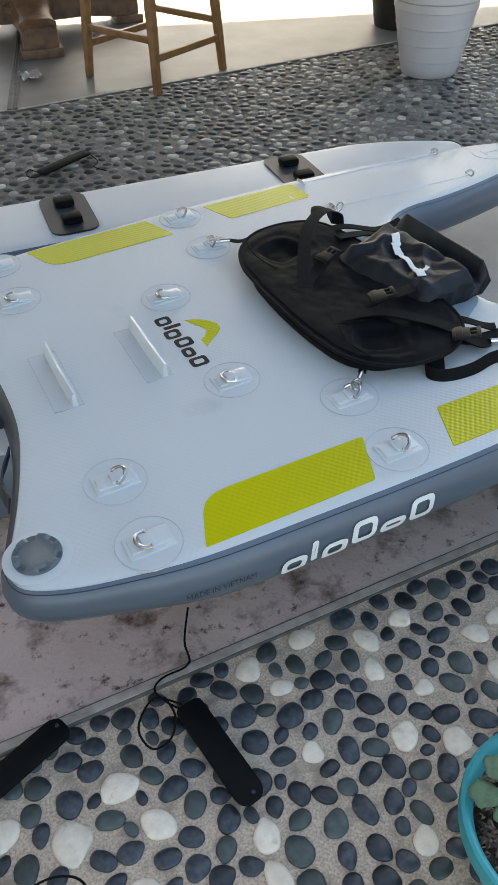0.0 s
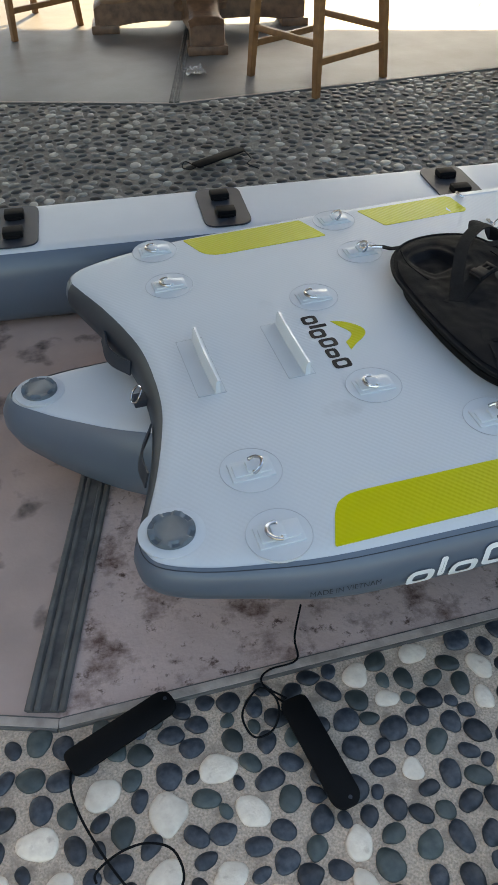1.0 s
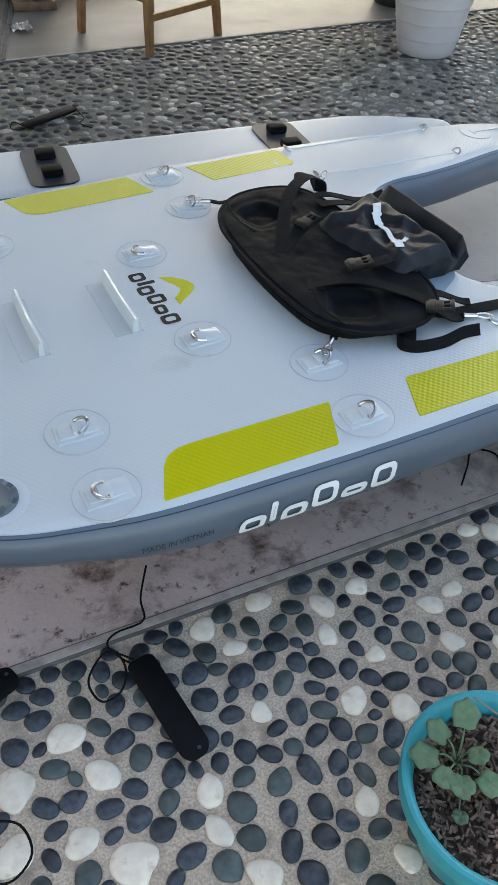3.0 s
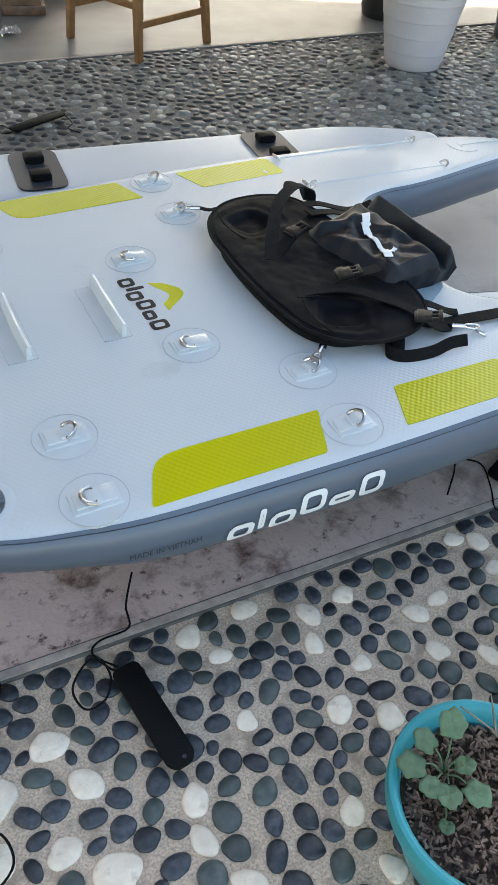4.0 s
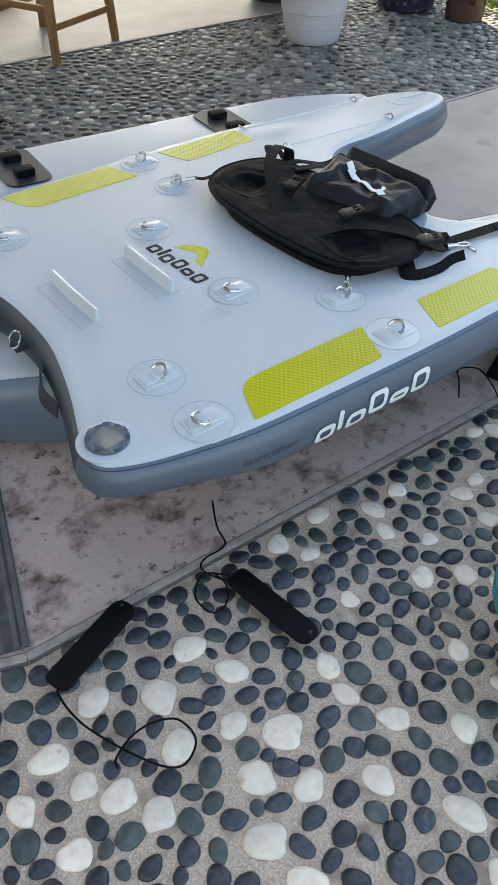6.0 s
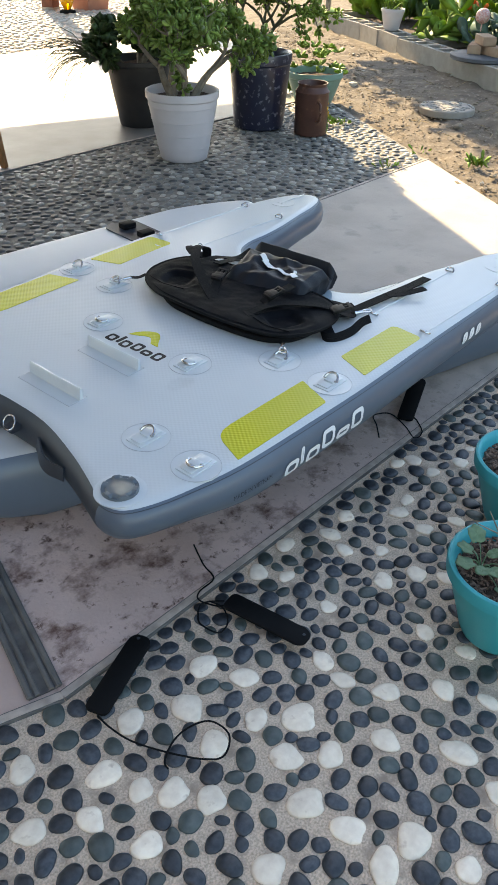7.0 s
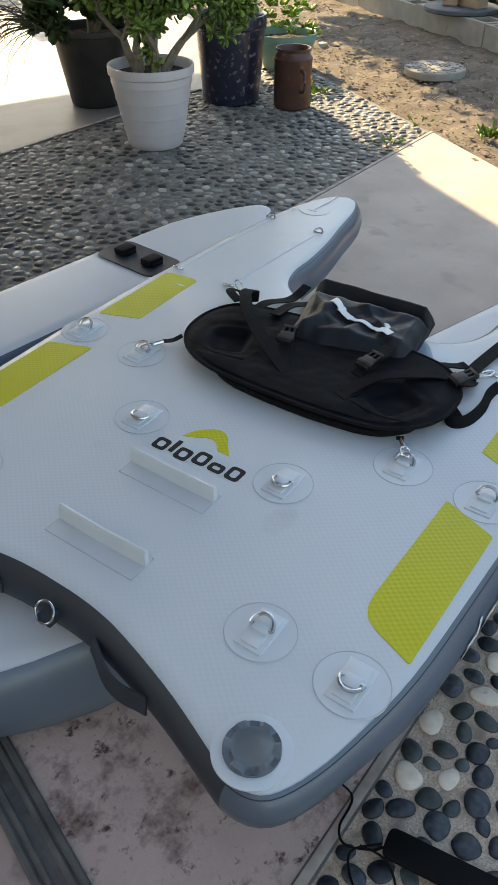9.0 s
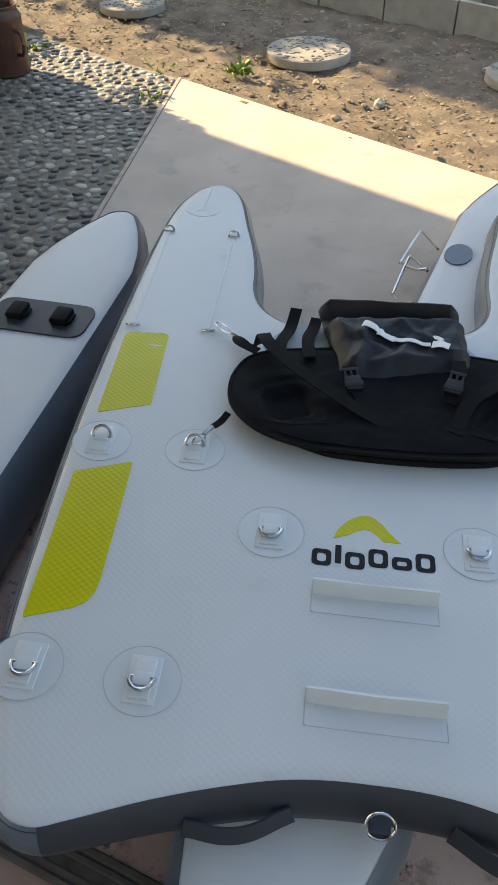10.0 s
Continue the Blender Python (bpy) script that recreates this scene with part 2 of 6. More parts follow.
def thing(name, at, label, category, group="", rot=0.0, kind=""):
    ob = new(name)
    ob.empty_display_size = 0.05
    ob.matrix_world = pose(*at, 0, 0, rot)
    return tagged(ob, label, category, group, kind)


def box_bm(bm, lo, hi, bevel=0.0, m=None):
    c = [(a + b) / 2 for a, b in zip(lo, hi)]
    g = bmesh.ops.create_cube(bm, size=1.0, matrix=Matrix.Translation(c) @ Matrix.Diagonal((hi[0] - lo[0], hi[1] - lo[1], hi[2] - lo[2], 1)))
    verts = g["verts"]
    if bevel:
        edges = list({e for v in verts for e in v.link_edges})
        verts = bmesh.ops.bevel(bm, geom=edges, offset=bevel, segments=2, affect="EDGES", profile=0.6)["verts"]
    if m is not None:
        bmesh.ops.transform(bm, matrix=m, verts=verts)
    return bm


def loft(bm, rings, cap0=True, cap1=True, closed=True):
    """Skin a list of rings of points, each with the same count."""
    vr = [[bm.verts.new(p) for p in r] for r in rings]
    n = len(vr[0])
    for a, b in zip(vr, vr[1:]):
        for i in range(n if closed else n - 1):
            j = (i + 1) % n
            bm.faces.new((a[i], a[j], b[j], b[i]))
    if cap0:
        bm.faces.new(list(reversed(vr[0])))
    if cap1:
        bm.faces.new(vr[-1])
    return vr


def lathe(bm, profile, n=40, close_bottom=True, close_top=False, at=(0, 0, 0), wobble=0.0):
    rings = []
    for r, z in profile:
        rings.append([(at[0] + r * math.cos(2 * math.pi * i / n) * (1 + wobble * math.sin(3 * 2 * math.pi * i / n)),
                       at[1] + r * math.sin(2 * math.pi * i / n), at[2] + z) for i in range(n)])
    loft(bm, rings, close_bottom, close_top)
    return bm


def tube(bm, pts, r, n=8, r1=None, flat=1.0):
    """A round (or flattened) rod along points."""
    pts = [Vector(p) for p in pts]
    rings = []
    up = Vector((0, 0, 1))
    for i, p in enumerate(pts):
        d = (pts[min(i + 1, len(pts) - 1)] - pts[max(i - 1, 0)]).normalized()
        side = d.cross(up)
        if side.length < 1e-3:
            side = d.cross(Vector((1, 0, 0)))
        side.normalize()
        nrm = side.cross(d).normalized()
        rr = r + ((r1 if r1 is not None else r) - r) * i / max(1, len(pts) - 1)
        rings.append([p + side * rr * math.cos(2 * math.pi * k / n) + nrm * rr * flat * math.sin(2 * math.pi * k / n) for k in range(n)])
    loft(bm, rings)
    return bm


def spline(pts, steps=6, closed=False):
    """Catmull-Rom through points."""
    p = [Vector(q) for q in pts]
    n = len(p)
    out = []
    for i in range(n if closed else n - 1):
        a, b, c, d = (p[(i - 1) % n], p[i], p[(i + 1) % n], p[(i + 2) % n]) if closed else (p[max(i - 1, 0)], p[i], p[i + 1], p[min(i + 2, n - 1)])
        for k in range(steps):
            t = k / steps
            out.append(0.5 * ((2 * b) + (c - a) * t + (2 * a - 5 * b + 4 * c - d) * t * t + (3 * b - a - 3 * c + d) * t ** 3))
    if not closed:
        out.append(p[-1])
    return out


def strap(bm, pts, width, thick=0.002, side=None, steps=6):
    """A flat webbing strap along points; side is its width direction."""
    pts = spline(pts, steps)
    rings = []
    for i, p in enumerate(pts):
        d = (pts[min(i + 1, len(pts) - 1)] - pts[max(i - 1, 0)]).normalized()
        s = Vector(side).normalized() if side else d.cross(Vector((0, 0, 1))).normalized()
        s = (s - d * s.dot(d)).normalized()
        nn = d.cross(s).normalized()
        rings.append([p + s * width / 2 + nn * thick / 2, p - s * width / 2 + nn * thick / 2,
                      p - s * width / 2 - nn * thick / 2, p + s * width / 2 - nn * thick / 2])
    loft(bm, rings)
    return bm


def slab(name, pts, z0, z1, material, label="", category="", kind="structure", smooth=False):
    bm = bmesh.new()
    loft(bm, [[(x, y, z0) for x, y in pts], [(x, y, z1) for x, y in pts]])
    bmesh.ops.recalc_face_normals(bm, faces=bm.faces)
    return tagged(link(name, bm, material, smooth=smooth), label, category, kind=kind)


def outset(pts, d):
    """Offset a closed plan outline outwards."""
    n = len(pts)
    area = sum(pts[i][0] * pts[(i + 1) % n][1] - pts[(i + 1) % n][0] * pts[i][1] for i in range(n))
    sgn = 1 if area > 0 else -1
    out = []
    for i in range(n):
        a, b = pts[i - 1], pts[(i + 1) % n]
        tx, ty = b[0] - a[0], b[1] - a[1]
        l = math.hypot(tx, ty) or 1
        out.append((pts[i][0] + sgn * ty / l * d, pts[i][1] - sgn * tx / l * d))
    return out


# ---- ground ----
def border_x(y):
    """Where the paving ends and the bare soil begins."""
    return 2.16 + 0.68 * y


def build_ground():
    xs = sorted({*[-300, -80, -30, -12, -6, -3, 0, 1.0], *[round(1.2 + 0.045 * i, 3) for i in range(110)], *[6.4, 7, 8, 10, 14, 30, 80, 300]})
    ys = sorted({*[-300, -80, -30, -12, -6, -3.5], *[round(-2.2 + 0.045 * i, 3) for i in range(150)], *[4.8, 5.5, 7, 10, 14, 30, 80, 300]})
    bm = bmesh.new()
    grid = []
    for x in xs:
        col = []
        for y in ys:
            bare = x - border_x(y)
            z = -0.07
            if bare > -0.05:
                z = -0.012 + 0.02 * noise.fractal((x * 5, y * 5, 0), 0.8, 2.0, 5) + 0.012 * noise.noise((x * 19, y * 19, 2)) + 0.02 * min(1, max(0, bare))
            col.append(bm.verts.new((x, y, z)))
        grid.append(col)
    for a, b in zip(grid, grid[1:]):
        for j in range(len(ys) - 1):
            bm.faces.new((a[j], b[j], b[j + 1], a[j + 1]))
    tagged(link("ground", bm, "dirt"), "bare brown garden soil with clods and stones", "soil", kind="structure")


build_ground()
SEAM_FAR = (-0.19, 0.86)
slab("floor_concrete_raft", [(-0.555, -0.40), (1.86, -0.455), (2.76, 0.85), SEAM_FAR], -0.1, 0.0, "concrete_raft",
     "worn tan concrete slab under the raft", "concrete floor")
slab("floor_concrete_west", [(-0.555, -0.40), SEAM_FAR, (-2.3, 1.64), (-2.5, 0.32)], -0.1, -0.001, "concrete_brown",
     "stained brown concrete slab beside the seam", "concrete floor")
slab("pavement_near", [(-0.555, -0.40), (-2.5, 0.32), (-3.5, 0.3), (-3.5, -3.2), (0.0, -3.2), (1.86, -0.455)], -0.1, -0.006, "mortar",
     "rough sandy mortar bed set with pebbles", "pebble paving")
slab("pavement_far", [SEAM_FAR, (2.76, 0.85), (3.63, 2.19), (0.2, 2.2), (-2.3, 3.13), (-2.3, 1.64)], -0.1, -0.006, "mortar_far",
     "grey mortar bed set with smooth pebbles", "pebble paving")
slab("floor_patio", [(0.2, 2.2), (3.63, 2.19), (5.5, 5.1), (3.4, 4.97), (1.0, 4.9), (-4.0, 6.5), (-4.0, 3.76), (-2.3, 3.13)], -0.1, 0.0,
     "concrete_patio", "smooth polished grey concrete patio floor", "concrete floor")
slab("pavement_garden", [(5.5, 5.1), (8.5, 9.5), (8.5, 13), (-4, 13), (-4, 6.5), (1.0, 4.9), (3.4, 4.97)], -0.1, -0.006, "mortar",
     "sunlit mortar path set with pebbles", "pebble paving")


def strip(name, a, b, w, z0, z1, material, label):
    a, b = Vector((*a, 0)), Vector((*b, 0))
    d = (b - a).normalized()
    s = Vector((-d.y, d.x, 0)) * w / 2
    pts = [a - s, b - s, b + s, a + s]
    return slab(name, [(p.x, p.y) for p in pts], z0, z1, material, label, "floor trim")


for k, (a, b) in enumerate([((-0.555, -0.41), (1.86, -0.465)), ((-0.555, -0.41), (-2.5, 0.31)), (SEAM_FAR, (2.76, 0.85)),
                            ((0.2, 2.2), (3.63, 2.19)), ((0.2, 2.2), (-2.3, 3.13))]):
    strip("trim", a, b, 0.014, -0.05, 0.0025, "lip", "thin worn concrete lip between slab and pebbles")
    n = Vector((b[1] - a[1], a[0] - b[0])).normalized() * (0.0085 if k != 1 else -0.0085)
    for w in (-1, 1):
        strip("trim", (a[0] + n.x * w, a[1] + n.y * w), (b[0] + n.x * w, b[1] + n.y * w), 0.003, -0.05, 0.001, "edging", "thin dark joint line along the slab edge")


def seam(a, b, w):
    """A floor joint: dark channel with ribs along it."""
    d = (Vector((*b, 0)) - Vector((*a, 0)))
    s = Vector((-d.y, d.x, 0)).normalized()
    base = strip("trim", a, b, w, -0.05, 0.003, "seam_metal", "dark grooved metal joint strip across the concrete")
    for off, ww in ((-0.45, 0.006), (-0.22, 0.005), (0.22, 0.005), (0.45, 0.006)):
        o = s * off * w
        bm = bmesh.new()
        tube(bm, [Vector((*a, 0.004)) + o, Vector((*b, 0.004)) + o], ww, 6, flat=0.7)
        part("rib", bm, "edging", base)


seam((-0.572, -0.385), (-0.19, 0.86), 0.056)
seam((0.2, 2.2), (0.58, 3.5), 0.035)


# ---- raft ----
def droop(x):
    """How far the fork arms hang below the level deck."""
    return 0.03 * max(0.0, x - 0.45)


def DK(u, v, z=0.0):
    """Deck coordinates to the world."""
    if v > 0:
        x, y = u + 0.02 * v, v * 1.022 + 0.024 * u
    else:
        x, y = u * (1 - 0.1 * min(0.3, -v) if u < 0 else 1.0), v + 0.024 * u
    return Vector((x, y, z - droop(x)))


DECK_Z, DECK_BOT = 0.29, 0.195
half = [(-0.305, 0), (-0.311, 0.08), (-0.328, 0.15), (-0.357, 0.235), (-0.390, 0.312), (-0.404, 0.353), (-0.391, 0.388), (-0.34, 0.414),
        (-0.27, 0.432), (-0.168, 0.449), (0, 0.459), (0.25, 0.468), (0.6, 0.466), (0.85, 0.462), (1.0, 0.452), (1.09, 0.432),
        (1.145, 0.405), (1.168, 0.37), (1.15, 0.335), (1.08, 0.305), (0.97, 0.282), (0.85, 0.255), (0.75, 0.240), (0.67, 0.234),
        (0.61, 0.215), (0.57, 0.18), (0.55, 0.13), (0.545, 0)]
outline = [(p.x, p.y) for p in spline([(u, v, 0) for u, v in half] + [(u, -v, 0) for u, v in reversed(half[1:-1])], 4, closed=True)]


def ring3(pts, off, z):
    return [DK(x, y, z) for x, y in outset(pts, off)]


raft = thing("fishing_raft", (0, 0, 0), "white and grey inflatable fishing raft platform resting on pontoons", "inflatable raft")
bm = bmesh.new()
loft(bm, [ring3(outline, 0.001, DECK_Z - 0.004), ring3(outline, -0.006, DECK_Z), ring3(outline, -0.02, DECK_Z + 0.001)], cap0=False)
for v in bm.verts:
    v.co.z += droop(v.co.x)
bmesh.ops.bisect_plane(bm, geom=[*bm.verts, *bm.edges, *bm.faces], plane_co=(0.45, 0, 0), plane_no=(1, 0, 0))
for v in bm.verts:
    v.co.z -= droop(v.co.x)
part("deck_top", bm, "deck_white", raft, "white embossed deck sheet")
bm = bmesh.new()
prof = [(0.0, DECK_Z - 0.003), (0.006, DECK_Z - 0.008), (0.016, DECK_Z - 0.022), (0.021, DECK_Z - 0.045), (0.018, DECK_Z - 0.068),
        (0.008, DECK_Z - 0.086), (-0.01, DECK_BOT)]


def lift(u, v):
    """The wall is slimmer towards the stern and slimmest at its corners."""
    g = min(1.0, max(0.0, (-0.10 - u) / 0.24))
    g = g * g * (3 - 2 * g)
    return 1 - g * (0.05 + 0.27 * min(1.0, abs(v) / 0.36) ** 2)


walls = []
for o, z in prof:
    k_at = [lift(u, v) for u, v in outline]
    far_out, base_out = outset(outline, o), outset(outline, 0.0)
    walls.append([DK(base[0] + (p[0] - base[0]) * k, base[1] + (p[1] - base[1]) * k, DECK_Z - (DECK_Z - z) * k) for p, base, k in zip(far_out, base_out, k_at)])
n_out = len(outline)
stern = [i for i in range(n_out) if outline[i][0] < -0.30 and abs(outline[i][1]) < 0.352]
stern_run = sorted(stern, key=lambda i: outline[i][1])
other = [i for i in range(n_out) if i not in stern]
first = next(k for k in range(len(other)) if other[k] - other[k - 1] not in (1,))
other = other[first:] + other[:first]
other = [stern_run[-1]] + other + [stern_run[0]] if outline[other[0]][1] > 0 else [stern_run[0]] + other + [stern_run[-1]]
loft(bm, [[r[i] for i in other] for r in walls], False, False, closed=False)
bmesh.ops.recalc_face_normals(bm, faces=bm.faces)
side = part("side_wall", bm, "pvc_grey", raft, "slate grey inflated side wall")
for ring in (walls[1],):
    bm = bmesh.new()
    tube(bm, [ring[i] for i in other], 0.0007, 5)
    part("weld_line", bm, "pvc_dark", side, "thin dark weld line")
bm = bmesh.new()
loft(bm, [[r[i] for i in stern_run] for r in walls], False, False, closed=False)
bmesh.ops.recalc_face_normals(bm, faces=bm.faces)
part("stern_wall", bm, "pvc_dark", raft, "dark grey concave stern wall")
bm = bmesh.new()
bm.faces.new([bm.verts.new(p) for p in walls[-1]])
part("underside", bm, "pvc_dark", raft)


# ---- pontoons ----
def pontoon(name, a, b, width, top, label, valve_u=None):
    """A long inflated board with pointed ends, from a to b."""
    a, b = Vector((*a, 0)), Vector((*b, 0))
    d = b - a
    L, ang = d.length, math.degrees(math.atan2(d.y, d.x))
    ob = thing(name, (a.x, a.y, 0), label, "pontoon", "pontoons under the raft", rot=ang)
    h = width / 2
    q = [(0.0, 0.0), (0.012, 0.028), (0.05, 0.05), (0.12, h * 0.64), (0.25, h * 0.93), (0.45, h), (L - 0.45, h), (L - 0.25, h * 0.9), (L - 0.1, h * 0.58),
         (L - 0.02, 0.04), (L, 0.0)]
    pts = [(p.x, p.y) for p in spline([(x, y, 0) for x, y in q] + [(x, -y, 0) for x, y in reversed(q[1:-1])], 4, closed=True)]
    bm = bmesh.new()
    loft(bm, [[(x, y, z) for x, y in outset(pts, o)] for o, z in ((0.0, top - 0.004), (-0.008, top), (-0.03, top + 0.002))], cap0=False)
    part("top_sheet", bm, "pvc_white", ob, "white top sheet")
    bm = bmesh.new()
    def keel(x):
        """The underside rises towards both ends."""
        d = max(0.0, 1 - min(x, L - x) / 0.34)
        return 0.085 * d ** 1.6

    loft(bm, [[(x, y, top - (top - z) * (top - keel(min(max(x, 0), L))) / top) for x, y in outset(pts, o)] for o, z in
              ((0.0, top - 0.003), (0.010, top - 0.015), (0.021, top * 0.72), (0.022, top * 0.5), (0.010, top * 0.2), (-0.02, 0.01), (-0.04, 0.001))], cap0=False)
    part("side_wall", bm, "pvc_grey", ob, "slate grey side wall")
    return ob


pontoon_mid = pontoon("pontoon", (-0.545, 0.15), (1.50, -0.41), 0.25, 0.195, "white and grey inflated pontoon lying under the raft deck")
pontoon_port = pontoon("pontoon", (1.14, 0.655), (-0.98, 0.86), 0.25, 0.20, "white and grey inflated pontoon beside the raft deck")


# ---- raft fittings ----
def flat_plate(bm, pts, z0, z1):
    """A thin plate on the deck, from deck coordinates."""
    loft(bm, [[DK(u, v, z0) for u, v in pts], [DK(u, v, z1) for u, v in pts]])
    bmesh.ops.recalc_face_normals(bm, faces=bm.faces)
    return bm


def rounded(pts, r, n=4):
    """Round the corners of a plan polygon."""
    out = []
    k = len(pts)
    for i in range(k):
        a, b, c = Vector(pts[i - 1]), Vector(pts[i]), Vector(pts[(i + 1) % k])
        ra = min(r, (a - b).length / 2.2, (c - b).length / 2.2)
        p, q = b + (a - b).normalized() * ra, b + (c - b).normalized() * ra
        for j in range(n + 1):
            t = j / n
            w = p * (1 - t) ** 2 + b * 2 * t * (1 - t) + q * t * t
            out.append((w.x, w.y))
    return out


Z = DECK_Z + 0.0012
for s in (1, -1):
    for pts in ([(-0.160, 0.446), (0.105, 0.452), (0.138, 0.367), (-0.085, 0.361), (-0.108, 0.363), (-0.126, 0.372), (-0.137, 0.388)],
                [(0.243, 0.452), (0.466, 0.456), (0.475, 0.449), (0.482, 0.384), (0.475, 0.374), (0.276, 0.367)]):
        bm = bmesh.new()
        flat_plate(bm, rounded([(u, s * v * 0.985) for u, v in pts], 0.005), DECK_Z - 0.002, DECK_Z + 0.0019)
        part("traction_pad", bm, "pad_yellow", raft, "lime yellow textured traction pad")


def d_ring(bm, c, r, tilt, heading, z):
    """A steel D: straight bar and half loop, hinged up by tilt."""
    pts = [(-r, 0)] + [(-r * math.cos(math.pi * k / 12), 1.15 * r * math.sin(math.pi * k / 12)) for k in range(1, 12)] + [(r, 0)]
    m = Matrix.Translation(DK(*c, z)) @ Matrix.Rotation(radians(heading), 4, "Z") @ Matrix.Rotation(radians(tilt), 4, "X")
    tube(bm, [m @ Vector((x, y, 0)) for x, y in pts], 0.0026, 8)
    tube(bm, [m @ Vector((-r, 0, 0)), m @ Vector((r, 0, 0))], 0.0016, 8)


def ring_patch(u, v, heading, tilt, r=0.046):
    """Round welded patch with a raised tab and a steel ring."""
    bm = bmesh.new()
    n = 36
    circ = [(u + r * math.cos(2 * math.pi * k / n), v + r * math.sin(2 * math.pi * k / n)) for k in range(n)]
    flat_plate(bm, circ, DECK_Z - 0.002, DECK_Z + 0.0018)
    patch = part("ring_patch", bm, "patch_white", raft, "round glossy white welded patch")
    bm = bmesh.new()
    tube(bm, [DK(a, b, DECK_Z + 0.0018) for a, b in circ + circ[:1]], 0.0007, 5)
    part("weld_line", bm, "weld", patch)
    bm = bmesh.new()
    m = Matrix.Translation(DK(u, v, 0)) @ Matrix.Rotation(radians(heading), 4, "Z")
    for w, l, h, x0, y0 in ((0.040, 0.064, 0.0044, 0, 0), (0.026, 0.054, 0.0070, 0, 0), (0.022, 0.018, 0.0112, 0, 0.002)):
        box_bm(bm, (x0 - w / 2, y0 - l / 2, DECK_Z), (x0 + w / 2, y0 + l / 2, DECK_Z + h), 0.002, m)
    part("tab", bm, "patch_white", patch)
    bm = bmesh.new()
    d_ring(bm, (u, v), 0.0155, tilt, heading, DECK_Z + 0.0095)
    part("ring", bm, "steel", patch, "polished steel D-ring")


for u, v, heading, tilt in ((-0.223, 0.270, 90, 4), (-0.225, 0.413, 90, 4), (0.030, 0.141, 90, 6), (0.178, 0.42, 270, 40), (0.179, 0.272, 270, 40),
                            (-0.223, -0.268, 270, 30), (-0.224, -0.396, 90, 10), (0.030, -0.142, 90, 6), (0.168, -0.409, 270, 35), (0.172, -0.274, 270, 30)):
    ring_patch(u, v, heading, tilt)

# valves
def valve(parent, c, z, place):
    bm = bmesh.new()
    lathe(bm, [(0.045, 0), (0.045, 0.0025), (0.034, 0.004)], 40, at=place(*c, z - 0.001), close_top=True)
    part("valve_flange", bm, "patch_white", parent, "round white valve flange")
    bm = bmesh.new()
    p = place(*c, z + 0.003)
    n = 72
    wave = [math.tanh(4 * math.cos(6 * 2 * math.pi * k / n)) for k in range(n)]
    loft(bm, [[(p.x + r * math.cos(2 * math.pi * k / n), p.y + r * math.sin(2 * math.pi * k / n), p.z + h + d * wave[k]) for k in range(n)]
              for r, h, d in ((0.032, 0, 0), (0.032, 0.004, 0), (0.031, 0.0055, 0.0022), (0.0255, 0.0055, 0.0026), (0.023, 0.0068, 0.0))])
    part("valve_cap", bm, "valve_grey", parent, "ribbed grey valve cap")


valve(raft, (-0.362, -0.347), DECK_Z, DK)

# two upright fin tracks on base plates
for u0 in (-0.095, -0.250):
    bm = bmesh.new()
    flat_plate(bm, rounded([(u0, 0.079), (u0 + 0.046, 0.079), (u0 + 0.046, -0.081), (u0, -0.081)], 0.004), DECK_Z - 0.001, DECK_Z + 0.002)
    track = part("track_plate", bm, "patch_white", raft, "white plastic base plate")
    bm = bmesh.new()
    edge = [(u0, 0.080), (u0 + 0.0465, 0.080), (u0 + 0.0465, -0.082), (u0, -0.082), (u0, 0.080)]
    tube(bm, [DK(a, b, DECK_Z + 0.0012) for a, b in edge], 0.0008, 5)
    part("weld_line", bm, "weld", track)
    bm = bmesh.new()
    rings = []
    for v in [0.079 - 0.16 * k / 40 for k in range(41)]:
        w = 0.0003 * math.sin(v * 1500)
        rings.append([DK(u0 + 0.0265, v, DECK_Z), DK(u0 + 0.029, v, DECK_Z + 0.004), DK(u0 + 0.030, v, DECK_Z + 0.022 + w),
                      DK(u0 + 0.033, v, DECK_Z + 0.0265), DK(u0 + 0.037, v, DECK_Z + 0.025 + w), DK(u0 + 0.0375, v, DECK_Z + 0.004), DK(u0 + 0.040, v, DECK_Z)])
    loft(bm, rings)
    bmesh.ops.recalc_face_normals(bm, faces=bm.faces)
    part("track_ridge", bm, "patch_white", track, "upright ridged white fin track")


# printed mark on deck: plain bars and an arched shape
def bar_row(widths, gap):
    x = 0.0
    out = []
    for w in widths:
        out.append((x, x + w))
        x += w + gap
    return out, x - gap


def band(outer, inner, place):
    """A flat ring between two outlines of the same count."""
    bm = bmesh.new()
    a, b = [bm.verts.new(place(*p)) for p in outer], [bm.verts.new(place(*p)) for p in inner]
    for k in range(len(a)):
        k2 = (k + 1) % len(a)
        bm.faces.new((a[k], a[k2], b[k2], b[k]))
    bmesh.ops.recalc_face_normals(bm, faces=bm.faces)
    return bm


